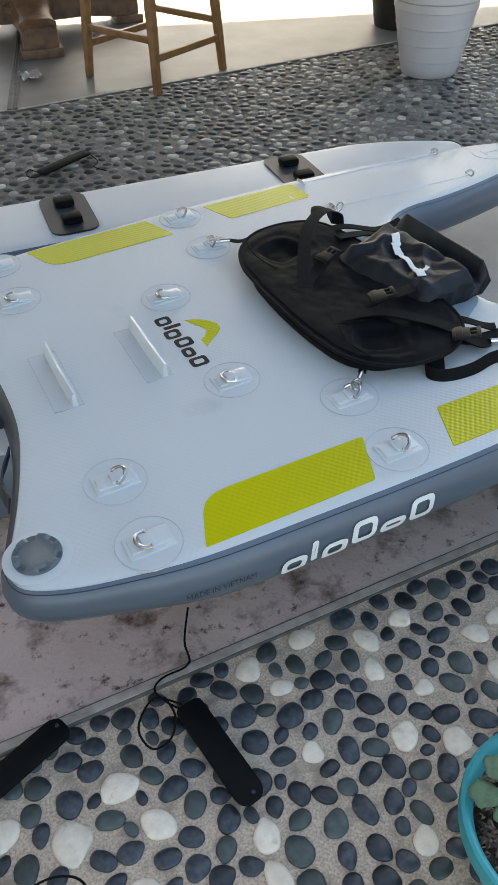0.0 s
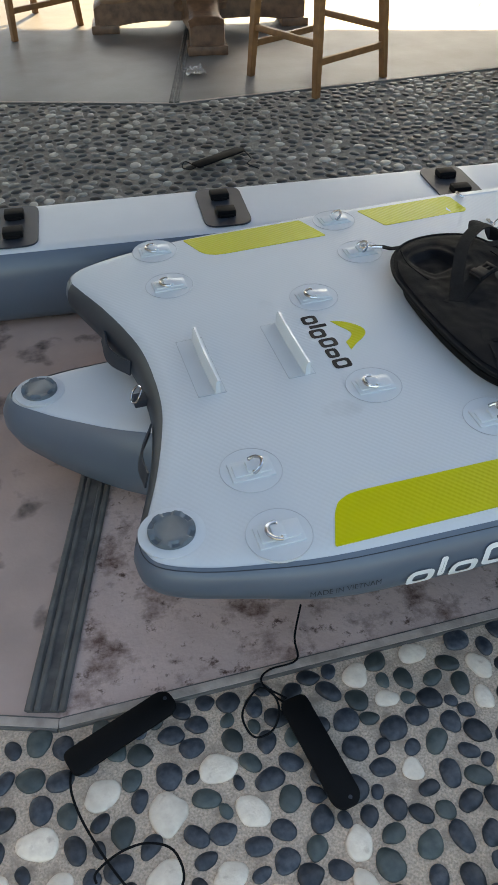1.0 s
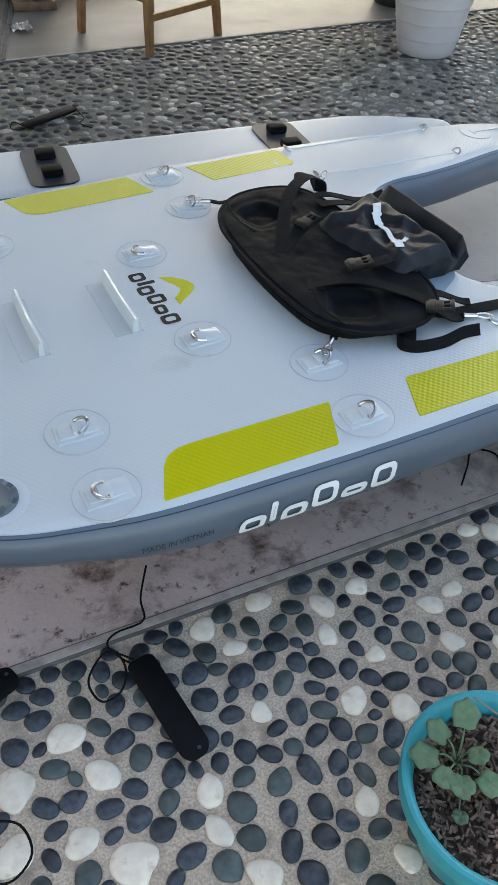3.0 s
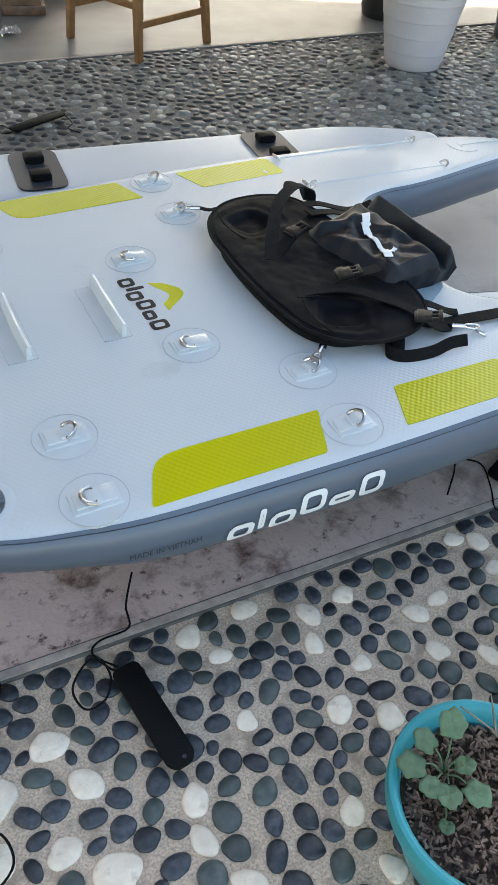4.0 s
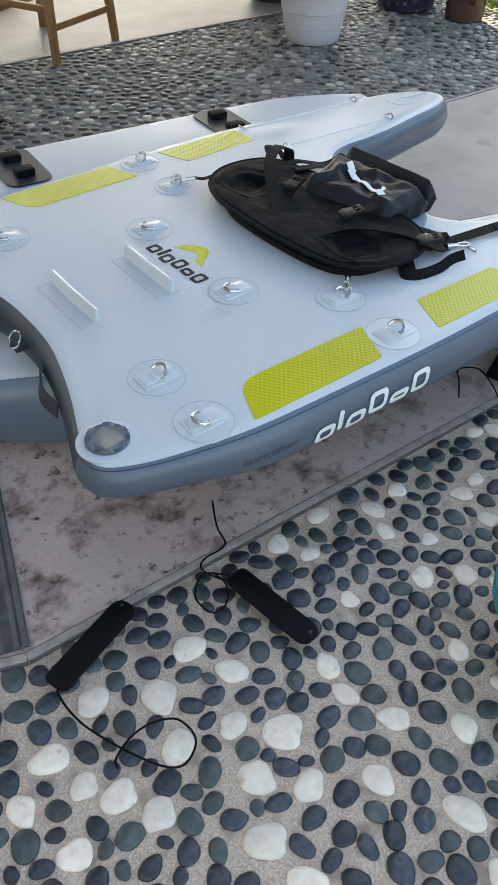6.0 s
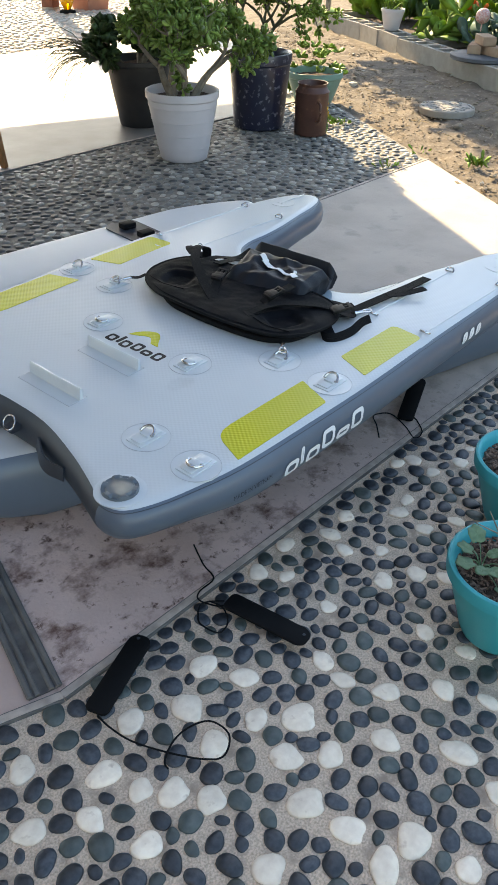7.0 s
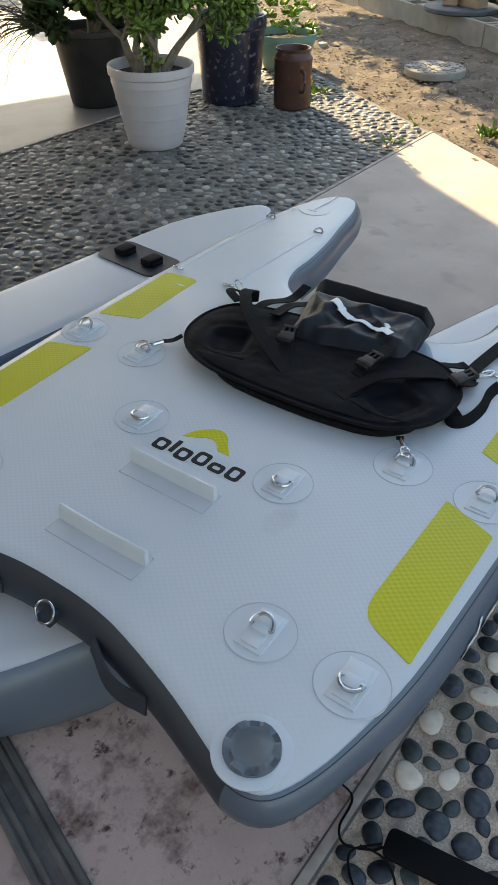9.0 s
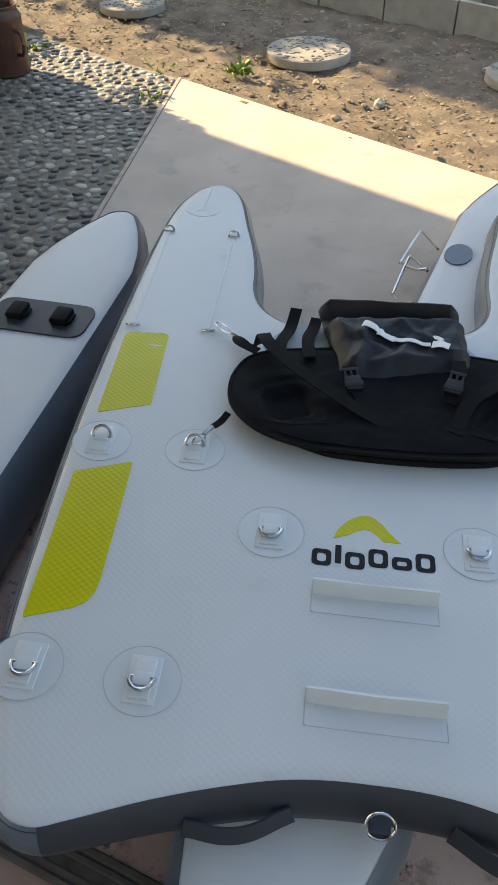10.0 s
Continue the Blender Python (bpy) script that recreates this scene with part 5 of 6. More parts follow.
lathe(bm, [(0.03, 0.03), (0.045, 0.05), (0.075, 0.11), (0.045, 0.19), (0.03, 0.24)], 12, close_top=True)
part("bottle", bm, "amber", ob, "amber yellow bottle")
bm = bmesh.new()
lathe(bm, [(0.09, 0.0), (0.09, 0.02), (0.06, 0.035), (0.03, 0.035)], 24, close_top=True)
part("tray", bm, "black_plastic", ob)
bm = bmesh.new()
lathe(bm, [(0.105, 0.25), (0.1, 0.262), (0.02, 0.285)], 24, close_top=True)
part("cover", bm, "valve_grey", ob)

# ---- garden bed of hollow blocks ----
bed = thing("raised_bed", (0, 0, 0), "low border of hollow grey-tan concrete blocks round the garden bed", "garden border")
def block_mesh():
    bm = bmesh.new()
    lx, ly, h = 0.195, 0.095, 0.175
    o = [bm.verts.new((sx * lx, sy * ly, z)) for z in (0, h) for sx, sy in ((-1, -1), (1, -1), (1, 1), (-1, 1))]
    for i in range(4):
        j = (i + 1) % 4
        bm.faces.new((o[i], o[j], o[4 + j], o[4 + i]))
    cells = []
    for cx in (-0.09, 0.09):
        q = [(cx - 0.068, -0.063), (cx + 0.068, -0.063), (cx + 0.068, 0.063), (cx - 0.068, 0.063)]
        up, dn = [bm.verts.new((x, y, h)) for x, y in q], [bm.verts.new((x, y, 0.03)) for x, y in q]
        for i in range(4):
            j = (i + 1) % 4
            bm.faces.new((up[j], up[i], dn[i], dn[j]))
        bm.faces.new(dn)
        cells.append(up)
    a, b = cells
    t = o[4:]
    for f in ((t[0], t[1], b[1], b[0], a[1], a[0]), (t[2], t[3], a[3], a[2], b[3], b[2]), (t[1], t[2], b[2], b[1]), (t[3], t[0], a[0], a[3]), (a[1], b[0], b[3], a[2])):
        bm.faces.new(f)
    bmesh.ops.recalc_face_normals(bm, faces=bm.faces)
    me = bpy.data.meshes.new("block")
    bm.to_mesh(me)
    bm.free()
    me.materials.append(M["block_concrete"])
    return me


BLOCK = block_mesh()
LINE0, LDIR = Vector((3.36, -0.60)), Vector((0.523, 0.852))
LNRM = Vector((LDIR.y, -LDIR.x))
ang = math.degrees(math.atan2(LDIR.y, LDIR.x))
rng = np.random.default_rng(6)
for k in range(-5, 15):
    p = LINE0 + LDIR * (0.4 * k + 0.1) + LNRM * 0.1
    b = new("block", BLOCK)
    b.parent = bed
    b.matrix_basis = pose(p.x, p.y, rng.uniform(-0.042, -0.026), 0, rng.uniform(-1, 1), ang + rng.uniform(-1.5, 1.5))
for row in (9.3, 14.2):
    for k in range(1, 6):
        p = LINE0 + LDIR * (0.4 * row) + LNRM * (0.1 + 0.4 * k - 0.1)
        b = new("block", BLOCK)
        b.parent = bed
        b.matrix_basis = pose(p.x, p.y, -0.034, 0, 0, ang - 90 + rng.uniform(-1.5, 1.5))
slab("bed_soil", [tuple(LINE0 + LDIR * s + LNRM * n) for s, n in ((-2.2, 0.19), (6.0, 0.19), (6.0, 3.0), (-2.2, 3.0))], -0.02, 0.09, "soil", "dark planting soil of the garden bed", "soil")
slab("wall_garden", [tuple(LINE0 + LDIR * s + LNRM * n) for s, n in ((-6, 4.2), (12, 4.2), (12, 4.4), (-6, 4.4))], 0.0, 1.8, "block_concrete", "grey concrete block garden wall", "wall")
slab("wall_back", [(-6, 14), (12, 14), (12, 14.2), (-6, 14.2)], 0.0, 1.8, "block_concrete", "grey concrete block wall far behind the path", "wall")


def bed_pt(s, n):
    p = LINE0 + LDIR * s + LNRM * n
    return p.x, p.y


def leafy(name, s, n, count, length, width, material, label, z=0.09, up=0.6, spread=0.12, seed=1, thick=0.001, cup=0.25):
    rng = np.random.default_rng(seed)
    ob = thing(name, (*bed_pt(s, n), 0), label, "garden plant", name + " plants")
    places = []
    for k in range(count):
        a = rng.uniform(0, 6.28)
        places.append(((rng.normal() * spread, rng.normal() * spread, z + abs(rng.normal()) * 0.10), (math.cos(a), math.sin(a), up * rng.uniform(0.3, 1.8))))
    leaf_mesh("foliage", ob, places, material, length, width, thick, rng=rng, cup=cup)
    return ob


leafy("chard", 3.75, 0.45, 60, 0.20, 0.10, "leaf_bright", "bright green leafy chard in the garden bed", seed=2)
leafy("chard", 3.2, 0.55, 50, 0.20, 0.10, "leaf_grey", "grey-green cabbage leaves in the garden bed", seed=3)
k = 4
for s, n, mt in ((4.2, 1.0, "leaf_bright"), (3.4, 1.1, "leaf_grey"), (2.7, 1.0, "leaf_grey"), (4.9, 1.2, "leaf_dark"), (5.4, 0.7, "leaf_bright"), (3.9, 1.8, "leaf_grey"), (2.9, 1.7, "leaf_grey"),
                 (2.0, 1.3, "leaf_dark"), (4.8, 2.2, "leaf_dark"), (5.8, 1.6, "leaf_dark"), (3.3, 2.5, "leaf_grey"), (1.0, 1.0, "leaf_dark")):
    leafy("squash", s, n, 70, 0.24, 0.17, mt, "broad squash leaves spreading over the garden bed", seed=k, spread=0.22, up=0.9)
    k += 1
for s, n in ((2.55, 0.5), (2.2, 0.6), (1.9, 0.42)):
    leafy("leek", s, n, 34, 0.50, 0.028, "leaf_grey", "tall blue-green leek leaves", up=4.5, spread=0.05, seed=k, cup=0.05)
    k += 1
M["petal"] = mat("petal", (0.62, 0.09, 0.015), (0.7, 0.16, 0.02), 30, 0.5, island=0.3)
leafy("nasturtium", 3.95, 0.65, 26, 0.05, 0.045, "petal", "orange-red nasturtium flowers among the leaves", z=0.34, spread=0.14, seed=77)

# ornaments on the border
x, y = bed_pt(2.75, 0.14)
ob = thing("stone_disc", (x, y, 0.146), "round dark slate slab lying on the block border", "stone slab")
bm = bmesh.new()
lathe(bm, [(0.24, 0), (0.252, 0.008), (0.25, 0.028), (0.24, 0.034)], 40, close_top=True)
M["slate"] = mat("slate", (0.085, 0.09, 0.10), (0.06, 0.064, 0.072), 12, 0.6, bump=0.3)
part("slab", bm, "slate", ob)
M["brick_tan"] = mat("brick_tan", (0.40, 0.28, 0.19), (0.33, 0.22, 0.15), 20, 0.9, bump=0.4, bscale=120)
for dx, dy, z, rz in ((0.02, 0.09, 0, 20), (-0.01, -0.07, 0, 65), (0.01, 0.02, 0.062, 45)):
    bm = bmesh.new()
    box_bm(bm, (-0.1, -0.05, 0.180 + z), (0.1, 0.05, 0.240 + z), 0.006, Matrix.Translation((x + dx, y + dy, 0)) @ Matrix.Rotation(radians(rz), 4, "Z"))
    tagged(link("brick", bm, "brick_tan"), "tan clay brick stacked on the slate slab", "brick", "stacked bricks")
M["mosaic"] = mat("mosaic", (0.55, 0.20, 0.17), (0.65, 0.55, 0.5), 90, 0.3)
ob = thing("gazing_ball", (*bed_pt(3.15, 0.32), 0.18), "small pink mosaic garden ball on a stake", "garden ornament")
bm = bmesh.new()
bmesh.ops.create_uvsphere(bm, u_segments=24, v_segments=14, radius=0.055, matrix=Matrix.Translation((0, 0, 0.20)))
tube(bm, [(0, 0, -0.15), (0, 0, 0.15)], 0.006, 6)
part("ball", bm, "mosaic", ob)
ob = thing("pole", (*bed_pt(2.95, 0.62), 0), "dark blue-grey metal pole standing in the bed", "pole")
bm = bmesh.new()
tube(bm, [(0, 0, 0), (0, 0, 2.0)], 0.024, 16)
part("shaft", bm, "slate", ob)
bm = bmesh.new()
lathe(bm, [(0.03, 0.22), (0.034, 0.24), (0.034, 0.34), (0.03, 0.36)], 16, close_top=True)
part("collar", bm, "black_plastic", ob)
p = pot("small_pot", bed_pt(4.28, 0.12), 0.065, 0.098, 0.17, "pot_white", "small cream flower pot standing on the block border", rim=0.014)
p.location.z = 0.145
ob = thing("herb", (*bed_pt(4.28, 0.12), 0), "wispy green herb in the cream pot", "potted plant")
places = [((rng.normal() * 0.03, rng.normal() * 0.03, 0.30), (rng.normal() * 0.6, rng.normal() * 0.6, 1)) for j in range(90)]
leaf_mesh("foliage", ob, places, "leaf_bright", 0.11, 0.012, 0.0006)
# butterfly ornament: two wings and a body on a stake
ob = thing("butterfly_ornament", (*bed_pt(2.12, 0.08), 0.17), "painted butterfly garden ornament in grey and pale pink", "garden ornament")
M["wing"] = mat("wing", (0.42, 0.33, 0.32), (0.05, 0.05, 0.055), 38, 0.5)
for s in (-1, 1):
    bm = bmesh.new()
    for pts in ([(0, 0.01), (0.03, 0.075), (0.085, 0.09), (0.095, 0.055), (0.05, 0.01)], [(0, 0.005), (0.05, 0.0), (0.075, -0.03), (0.05, -0.06), (0.015, -0.04)]):
        q = [(p.x, p.y) for p in spline([(a, b, 0) for a, b in pts], 4, closed=True)]
        loft(bm, [[Vector((d, s * a, 0.11 + b)) for a, b in q] for d in (0, 0.004)])
    bmesh.ops.rotate(bm, cent=(0, 0, 0.1), matrix=Matrix.Rotation(radians(s * 15 - 40), 3, "Z"), verts=bm.verts)
    part("wing", bm, "wing", ob)
bm = bmesh.new()
tube(bm, [(0, 0, 0.0), (0, 0, 0.06), (0, 0, 0.17)], 0.006, 8, 0.004)
part("body", bm, "black_plastic", ob)

# round stepping stones set with pebbles
for (sx, sy), r in (((3.76, 1.305), 0.172), ((3.08, 0.32), 0.19), ((2.86, -0.62), 0.18)):
    ob = thing("stepping_stone", (sx, sy, 0), "round pebbled concrete stepping stone lying on the soil", "stepping stone", "stepping stones")
    bm = bmesh.new()
    lathe(bm, [(r - 0.01, 0.0), (r, 0.008), (r, 0.04), (r - 0.006, 0.045)], 44, close_top=True)
    part("disc", bm, "block_concrete", ob)
    bm = bmesh.new()
    q = np.random.default_rng(int(sx * 100))
    for a in range(110):
        rr, t = (r - 0.012) * q.uniform(0, 1) ** 0.5, q.uniform(0, 6.28)
        m = pose(rr * math.cos(t), rr * math.sin(t), 0.045, 0, 0, q.uniform(0, 180)) @ Matrix.Diagonal((q.uniform(0.008, 0.015), q.uniform(0.006, 0.010), 0.006, 1))
        bmesh.ops.create_icosphere(bm, subdivisions=1, radius=1, matrix=m)
    tagged(part("pebble_inlay", bm, "pebble_grey_set", ob, "small embedded pebbles"), kind="stuff")

# weeds and clods on the soil
for (sx, sy), n, L in (((2.81, 0.612), 24, 0.055), ((2.80, 0.93), 9, 0.032), ((3.0, 1.6), 20, 0.05), ((2.45, 0.90), 16, 0.03), ((3.55, 2.35), 40, 0.09)):
    ob = thing("weed", (sx, sy, 0), "small bright green weed sprouting at the soil's edge", "weed", "weeds")
    q = np.random.default_rng(int(sx * 50 + sy * 9))
    leaf_mesh("foliage", ob, [((q.normal() * 0.03, q.normal() * 0.03, 0.01), (q.normal(), q.normal(), 1.0)) for a in range(n)], "leaf_bright", L, L * 0.4, 0.0008, rng=q)


def scatter(name, material, count, box, size, label, category, seed, flat=0.7):
    """Many small rough lumps as one mesh."""
    q = np.random.default_rng(seed)
    bm = bmesh.new()
    bmesh.ops.create_icosphere(bm, subdivisions=1, radius=1)
    base = np.array([v.co[:] for v in bm.verts])
    fs = [[v.index for v in f.verts] for f in bm.faces]
    bm.free()
    V, Fc = [], []
    for k in range(count):
        x, y = q.uniform(box[0], box[1]), q.uniform(box[2], box[3])
        if x < border_x(y) + 0.03 or (Vector((x, y)) - LINE0).dot(LNRM) > -0.01:
            continue
        r = size * q.lognormal(0, 0.5)
        pts = base * (1 + q.uniform(-0.25, 0.25, base.shape)) * np.array([r, r * q.uniform(0.6, 1), r * flat])
        pts = pts + np.array([x, y, 0.006])
        b = len(V)
        V += [tuple(p) for p in pts]
        Fc += [tuple(b + i for i in f) for f in fs]
    me = bpy.data.meshes.new(name)
    me.from_pydata(V, [], Fc)
    me.materials.append(M[material])
    tagged(new(name, me), label, category, kind="stuff")


M["clod"] = mat("clod", (0.27, 0.215, 0.155), (0.19, 0.15, 0.11), 20, 0.95, island=0.35, bump=0.6)
scatter("clods", "clod", 24000, (1.4, 6.2, -1.5, 4.5), 0.0055, "loose brown earth clods", "earth clods", 41, 0.45)
scatter("stones", "pebble_white_set", 160, (1.4, 6.2, -1.5, 4.5), 0.013, "scattered pale stones on the soil", "stones", 42)
q = np.random.default_rng(43)
places = []
for k in range(900):
    x, y = q.uniform(2.0, 6), q.uniform(-1, 4.5)
    if x > border_x(y) and (Vector((x, y)) - LINE0).dot(LNRM) < -0.02:
        places.append(((x, y, 0.015), (q.normal(), q.normal(), 0.15)))
tagged(leaf_mesh("dry_straw", None, places, "straw", 0.07, 0.004, 0.0006, rng=q), "dry straw scattered on the soil", "straw", kind="stuff")


# tall thin tree behind the bed: slender trunk, limbs and a leafy crown
def tree(at, label):
    q = np.random.default_rng(90)
    ob = thing("garden_tree", (*at, 0), label, "tree")
    bm = bmesh.new()
    tube(bm, spline([(0, 0, -0.02), (0.02, 0.0, 0.7), (-0.04, 0.03, 1.5), (-0.25, 0.14, 2.3), (-0.31, 0.18, 3.5)], 5), 0.028, 8, 0.010)
    # the crown is out of view, offset and filled out to shade the soil
    places = []
    for k in range(84):
        z = 1.45 + 2.5 * k / 84
        a = q.uniform(0, 6.28)
        r = q.uniform(0.22, 0.62)
        base = Vector((float(np.interp(z, [1.4, 2.3, 3.6], [-0.04, -0.25, -0.31])), float(np.interp(z, [1.4, 2.3, 3.6], [0.03, 0.14, 0.18])), z - 0.1))
        tip = Vector((-0.33 + r * math.cos(a), 0.20 + r * math.sin(a), z + q.uniform(0.05, 0.35)))
        mid = base.lerp(tip, 0.5) + Vector((0, 0, 0.06))
        tube(bm, spline([base, mid, tip], 3), 0.007, 5, 0.0025)
        for j in range(75):
            t = q.uniform(0.25, 1.0)
            c = base.lerp(mid, min(1, 2 * t)).lerp(tip, max(0, 2 * t - 1)) + Vector(q.normal(size=3)) * 0.09
            places.append((c, q.normal(size=3)))
    part("trunk", bm, "bark", ob, "slender grey trunk and limbs")
    leaf_mesh("crown", ob, places, "leaf_bright", 0.15, 0.09, 0.0008, rng=q)


tree((6.25, 4.1), "slender garden tree behind the bed, its unseen crown shaped to shade the soil")


# ---- pebbles ----
def pebble_shape(seed, uneven=1.0):
    """A worn flat stone with an uneven outline."""
    q = np.random.default_rng(seed)
    bm = bmesh.new()
    bmesh.ops.create_icosphere(bm, subdivisions=2 if 8 <= seed < 16 else 3, radius=1)
    bmesh.ops.delete(bm, geom=[v for v in bm.verts if v.co.z < -0.35], context="VERTS")
    amp, ph = uneven * q.uniform(0.3, 1.0, 4) * (0.045, 0.05, 0.025, 0.012), q.uniform(0, 6.28, 4)
    for v in bm.verts:
        c = v.co.copy()
        t = math.atan2(c.y, c.x)
        k = 1 + sum(amp[m] * math.cos((m + 2) * t + ph[m]) for m in range(4)) * math.hypot(c.x, c.y)
        k += 0.05 * noise.noise((c.x * 2 + seed * 7, c.y * 2, c.z * 2))
        flat = math.hypot(c.x, c.y)
        v.co = Vector((c.x * k, c.y * k, c.z * 0.92 * (1 - 0.12 * (1 - flat)) + 0.05 * noise.noise((c.x * 2.2, c.y * 2.2, seed * 3.1))))
    bm.verts.ensure_lookup_table()
    vs = np.array([v.co[:] for v in bm.verts])
    bm.verts.index_update()
    fs = [[v.index for v in f.verts] for f in bm.faces]
    bm.free()
    return vs, fs


SHAPES = [pebble_shape(s) for s in range(8)]
PALE_SHAPES = [pebble_shape(s, 2.3) for s in range(20, 28)]
FAR_SHAPES = [pebble_shape(s) for s in range(8, 16)]


def inside(pt, poly):
    x, y = pt
    c = False
    n = len(poly)
    for i in range(n):
        (x0, y0), (x1, y1) = poly[i], poly[i - 1]
        if (y0 > y) != (y1 > y) and x < (x1 - x0) * (y - y0) / (y1 - y0) + x0:
            c = not c
    return c


def pack(poly, r_lo, r_hi, tries, seed, fixed=(), gap=0.003, power=1.0):
    """Pack pebbles: places and radii without overlap, fixed ones first."""
    q = np.random.default_rng(seed)
    xs, ys = [p[0] for p in poly], [p[1] for p in poly]
    cell = r_hi * 2.4
    grid = {}
    out = []

    def free(x, y, r):
        i, j = int(x // cell), int(y // cell)
        for a in (-1, 0, 1):
            for b in (-1, 0, 1):
                for X, Y, Rr in grid.get((i + a, j + b), ()):
                    if (X - x) ** 2 + (Y - y) ** 2 < (Rr + r + gap) ** 2:
                        return False
        return True

    def put(x, y, r, f):
        grid.setdefault((int(x // cell), int(y // cell)), []).append((x, y, r))
        out.append((x, y, r, f))

    for x, y, r in fixed:
        put(x, y, r, True)
    for k in range(tries):
        f = 1 - (k / tries) ** power
        r = r_lo + (r_hi - r_lo) * f * q.uniform(0.6, 1.0)
        x, y = q.uniform(min(xs), max(xs)), q.uniform(min(ys), max(ys))
        if inside((x, y), poly) and free(x, y, r):
            put(x, y, r, False)
    return out


def mesh_of(name, items, material, label, seed, squash=(0.62, 0.85), z=-0.006, height=0.55, shapes=None):
    q = np.random.default_rng(seed)
    V, Fc = [], []
    n = 0
    for x, y, r in items:
        vs, fs = (shapes or FAR_SHAPES)[q.integers(8)]
        a = q.uniform(0, math.pi)
        k = q.uniform(*squash)
        s = vs * np.array([r * 1.17, r * 1.17 * k, r * height])
        R = np.array([[math.cos(a), math.sin(a), 0], [-math.sin(a), math.cos(a), 0], [0, 0, 1]])
        s = s @ R + np.array([x, y, z + r * 0.06])
        V.append(s)
        Fc += [[n + i for i in f] for f in fs]
        n += len(vs)
    me = bpy.data.meshes.new(name)
    me.from_pydata(np.concatenate(V).tolist(), [], Fc)
    me.materials.append(M[material])
    me.polygons.foreach_set("use_smooth", [True] * len(me.polygons))
    return tagged(new(name, me), label, "pebbles", kind="stuff")


# pale stones at their own places, dark ones between them
PALE = [(-0.01, -0.45), (0.08, -0.5), (0.15, -0.49), (-0.11, -0.46), (-0.08, -0.51), (0.06, -0.55), (-0.09, -0.62), (-0.35, -0.54), (-0.51, -0.53),
        (-0.68, -0.47), (-0.43, -0.58), (-0.32, -0.61), (-0.2, -0.69), (-0.21, -0.74), (-0.37, -0.68), (-0.32, -0.73), (-0.45, -0.66), (-0.6, -0.57),
        (-0.58, -0.63), (-0.55, -0.67), (-0.66, -0.61), (-0.52, -0.72), (-0.39, -0.76), (-0.34, -0.81), (-0.26, -0.86), (-0.18, -0.81), (-0.73, -0.56)]
PALE2 = [(-0.63, -0.7), (-0.43, -0.83), (-0.42, -0.9), (-0.11, -0.88), (-0.08, -0.95), (-0.2, -0.96), (-0.43, -0.97), (-0.37, -0.98), (-0.22, -1.04),
         (-0.54, -0.85), (-0.02, -0.79), (-0.01, -0.87), (0.13, -0.75), (0.1, -0.7), (0.04, -0.66), (0.11, -0.61), (0.23, -0.64), (0.24, -0.57), (0.3, -0.68),
         (0.29, -0.56), (0.42, -0.55), (0.43, -0.49)]
q = np.random.default_rng(50)
fixed = [(x, y, (0.024 if y > -0.8 else 0.026) * q.uniform(0.75, 1.1) * (0.78 if x > -0.15 else 1.0)) for x, y in PALE + PALE2]
near_poly = [(-0.56, -0.43), (-1.3, -0.155), (-1.3, -1.5), (0.9, -1.5), (1.35, -1.2), (1.75, -0.48)]
near = pack(near_poly, 0.0095, 0.0192, 150000, 51, fixed, 0.0024, 0.75)
zone = lambda x, y: -0.62 < x < 0.02 and -0.80 < y < -0.40
picked, rest = [], []
for x, y, r, f in near:
    kind = "white" if f else ("white" if (q.random() < 0.10 and (x > 0.35 or y < -1.0 or x < -0.75)) else ("green" if q.random() < 0.3 else "dark"))
    (picked if zone(x, y) and len(picked) < 300 else rest).append((x, y, r, kind))
pav = bpy.data.objects["pavement_near"]
shape_meshes = {}
for kind in ("white", "green", "dark"):
    for s, (vs, fs) in enumerate(PALE_SHAPES if kind == "white" else SHAPES):
        me = bpy.data.meshes.new("pebble")
        me.from_pydata(vs.tolist(), [], fs)
        me.materials.append(M["pebble_" + kind])
        me.polygons.foreach_set("use_smooth", [True] * len(me.polygons))
        shape_meshes[kind, s] = me
for x, y, r, kind in picked:
    ob = new("pebble", shape_meshes[kind, int(q.integers(8))])
    ob.parent = pav
    k = q.uniform(0.66, 0.9)
    ob.matrix_basis = pose(x, y, -0.005, 0, 0, q.uniform(0, 180)) @ Matrix.Diagonal((r * 1.17, r * 1.17 * k, r * (0.30 if kind == "white" else 0.45), 1))
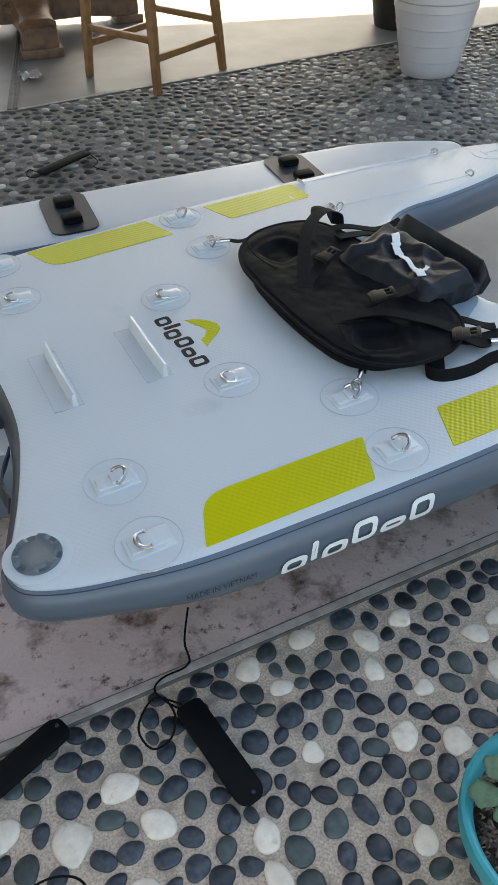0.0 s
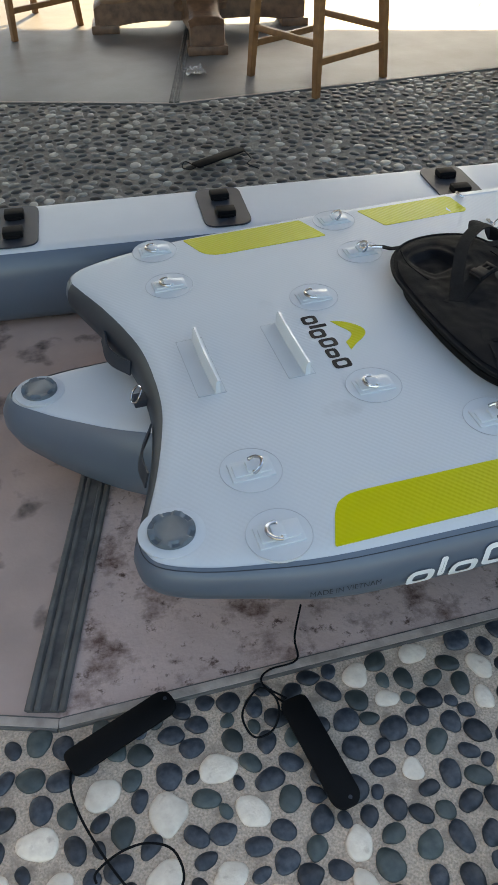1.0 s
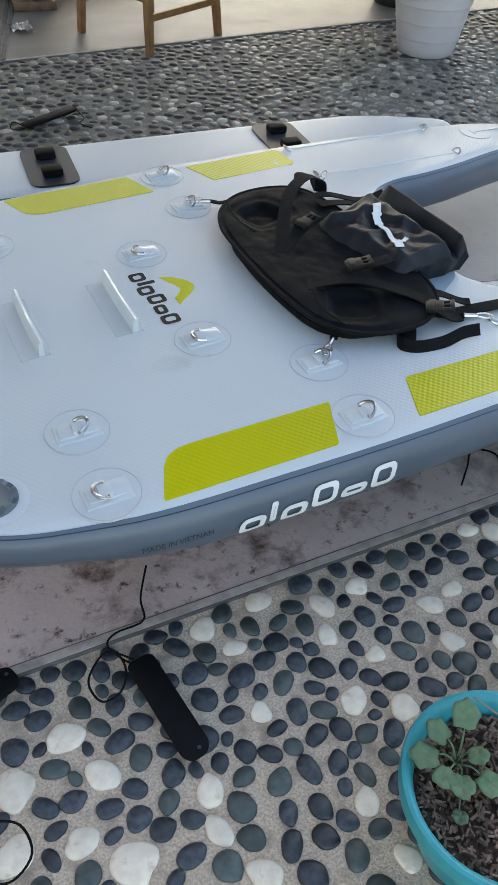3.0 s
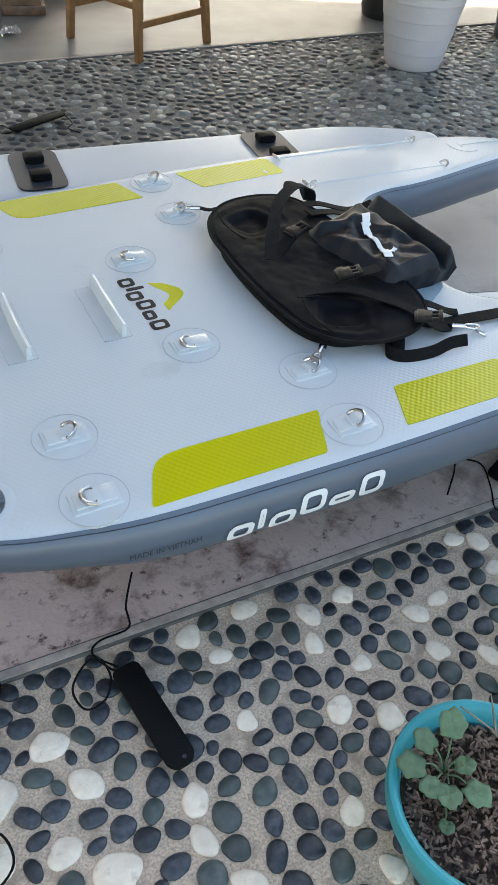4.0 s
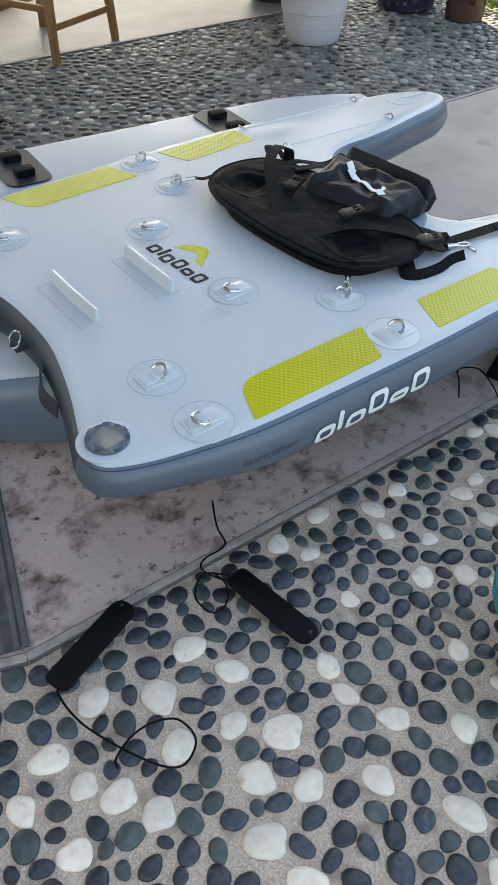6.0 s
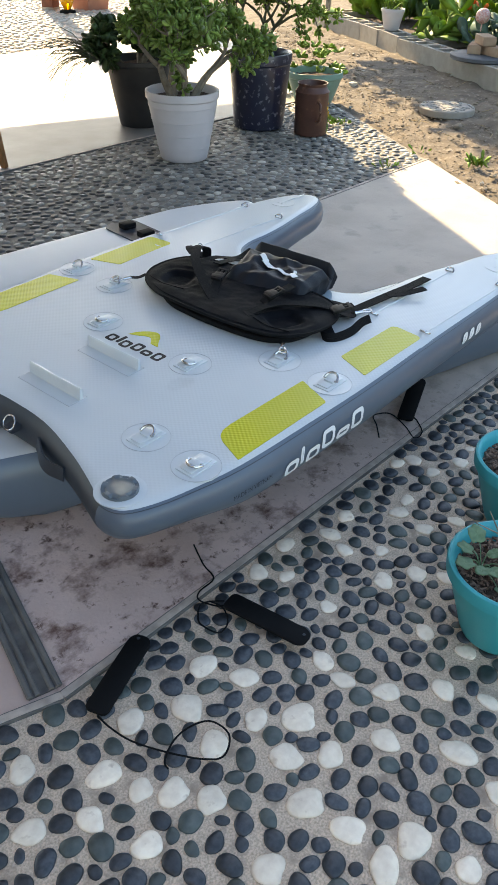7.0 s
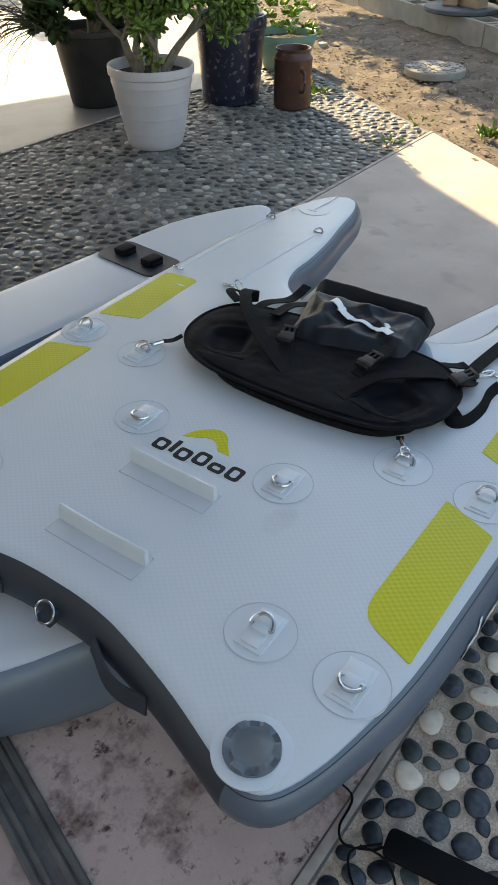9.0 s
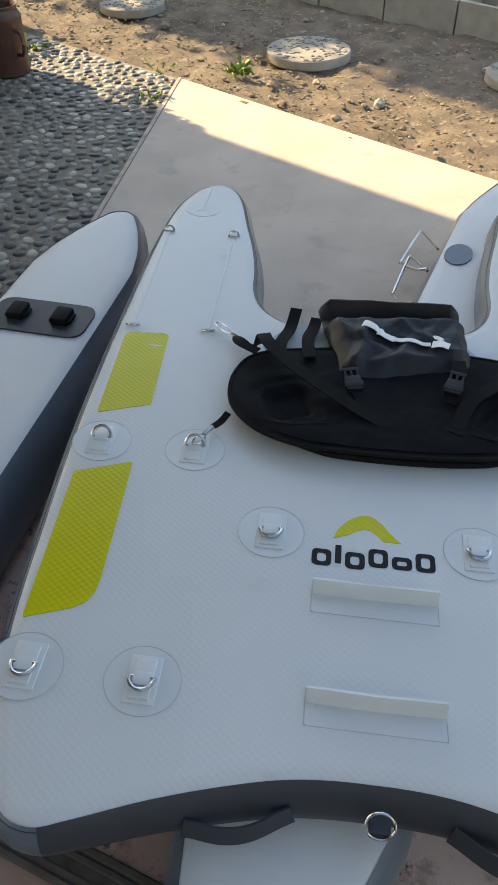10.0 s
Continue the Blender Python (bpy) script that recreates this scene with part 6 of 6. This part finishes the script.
M["pebble_green_set"] = mat("pebble_green_set", (0.036, 0.048, 0.046), (0.072, 0.086, 0.080), 70, 0.34, 0.5, spec=0.6, island=0.4, bump=0.10, bscale=260)
M["pebble_black_set"] = mat("pebble_black_set", (0.016, 0.021, 0.029), (0.050, 0.056, 0.066), 110, 0.32, 0.48, spec=0.6, island=0.45, bump=0.10, bscale=260)
M["pebble_pale_set"] = mat("pebble_pale_set", (0.92, 0.79, 0.64), (0.78, 0.645, 0.51), 60, 0.5, 0.7, island=0.10, bump=0.3, bscale=150, c3=(0.62, 0.48, 0.36), scale3=45, amount3=0.0)
for kind, mt, lb in (("white", "pebble_pale_set", "cream white pebbles set in mortar"), ("green", "pebble_green_set", "dark green-grey pebbles set in mortar"),
                     ("dark", "pebble_black_set", "smooth blue-black pebbles set in mortar")):
    mesh_of("pebbles", [(x, y, r) for x, y, r, k in rest if k == kind], mt, lb, 52, (0.66, 0.9), height=0.30 if kind == "white" else 0.42, shapes=PALE_SHAPES if kind == "white" else SHAPES)
far_poly = [(-0.17, 0.875), (2.74, 0.865), (3.58, 2.17), (0.21, 2.185), (-1.6, 2.85), (-1.6, 1.41)]
far = pack(far_poly, 0.012, 0.0205, 90000, 61, (), 0.0028, 0.8)
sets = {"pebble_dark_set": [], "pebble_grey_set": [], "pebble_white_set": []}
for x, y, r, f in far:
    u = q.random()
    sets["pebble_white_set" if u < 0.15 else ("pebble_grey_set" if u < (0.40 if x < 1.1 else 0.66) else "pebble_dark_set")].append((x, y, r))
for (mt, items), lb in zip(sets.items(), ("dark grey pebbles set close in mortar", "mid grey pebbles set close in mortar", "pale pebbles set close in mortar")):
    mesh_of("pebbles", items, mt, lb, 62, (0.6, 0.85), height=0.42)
garden_poly = [(3.4, 5.0), (5.5, 5.15), (7.6, 8.2), (7.6, 10.5), (0.5, 10.5), (0.2, 5.2), (1.0, 4.95)]
gard = pack(garden_poly, 0.022, 0.036, 26000, 71, (), 0.002, 0.8)
mesh_of("pebbles", [(x, y, r) for x, y, r, f in gard], "pebble_white_set", "pale sunlit pebbles of the garden path", 72, (0.6, 0.85))
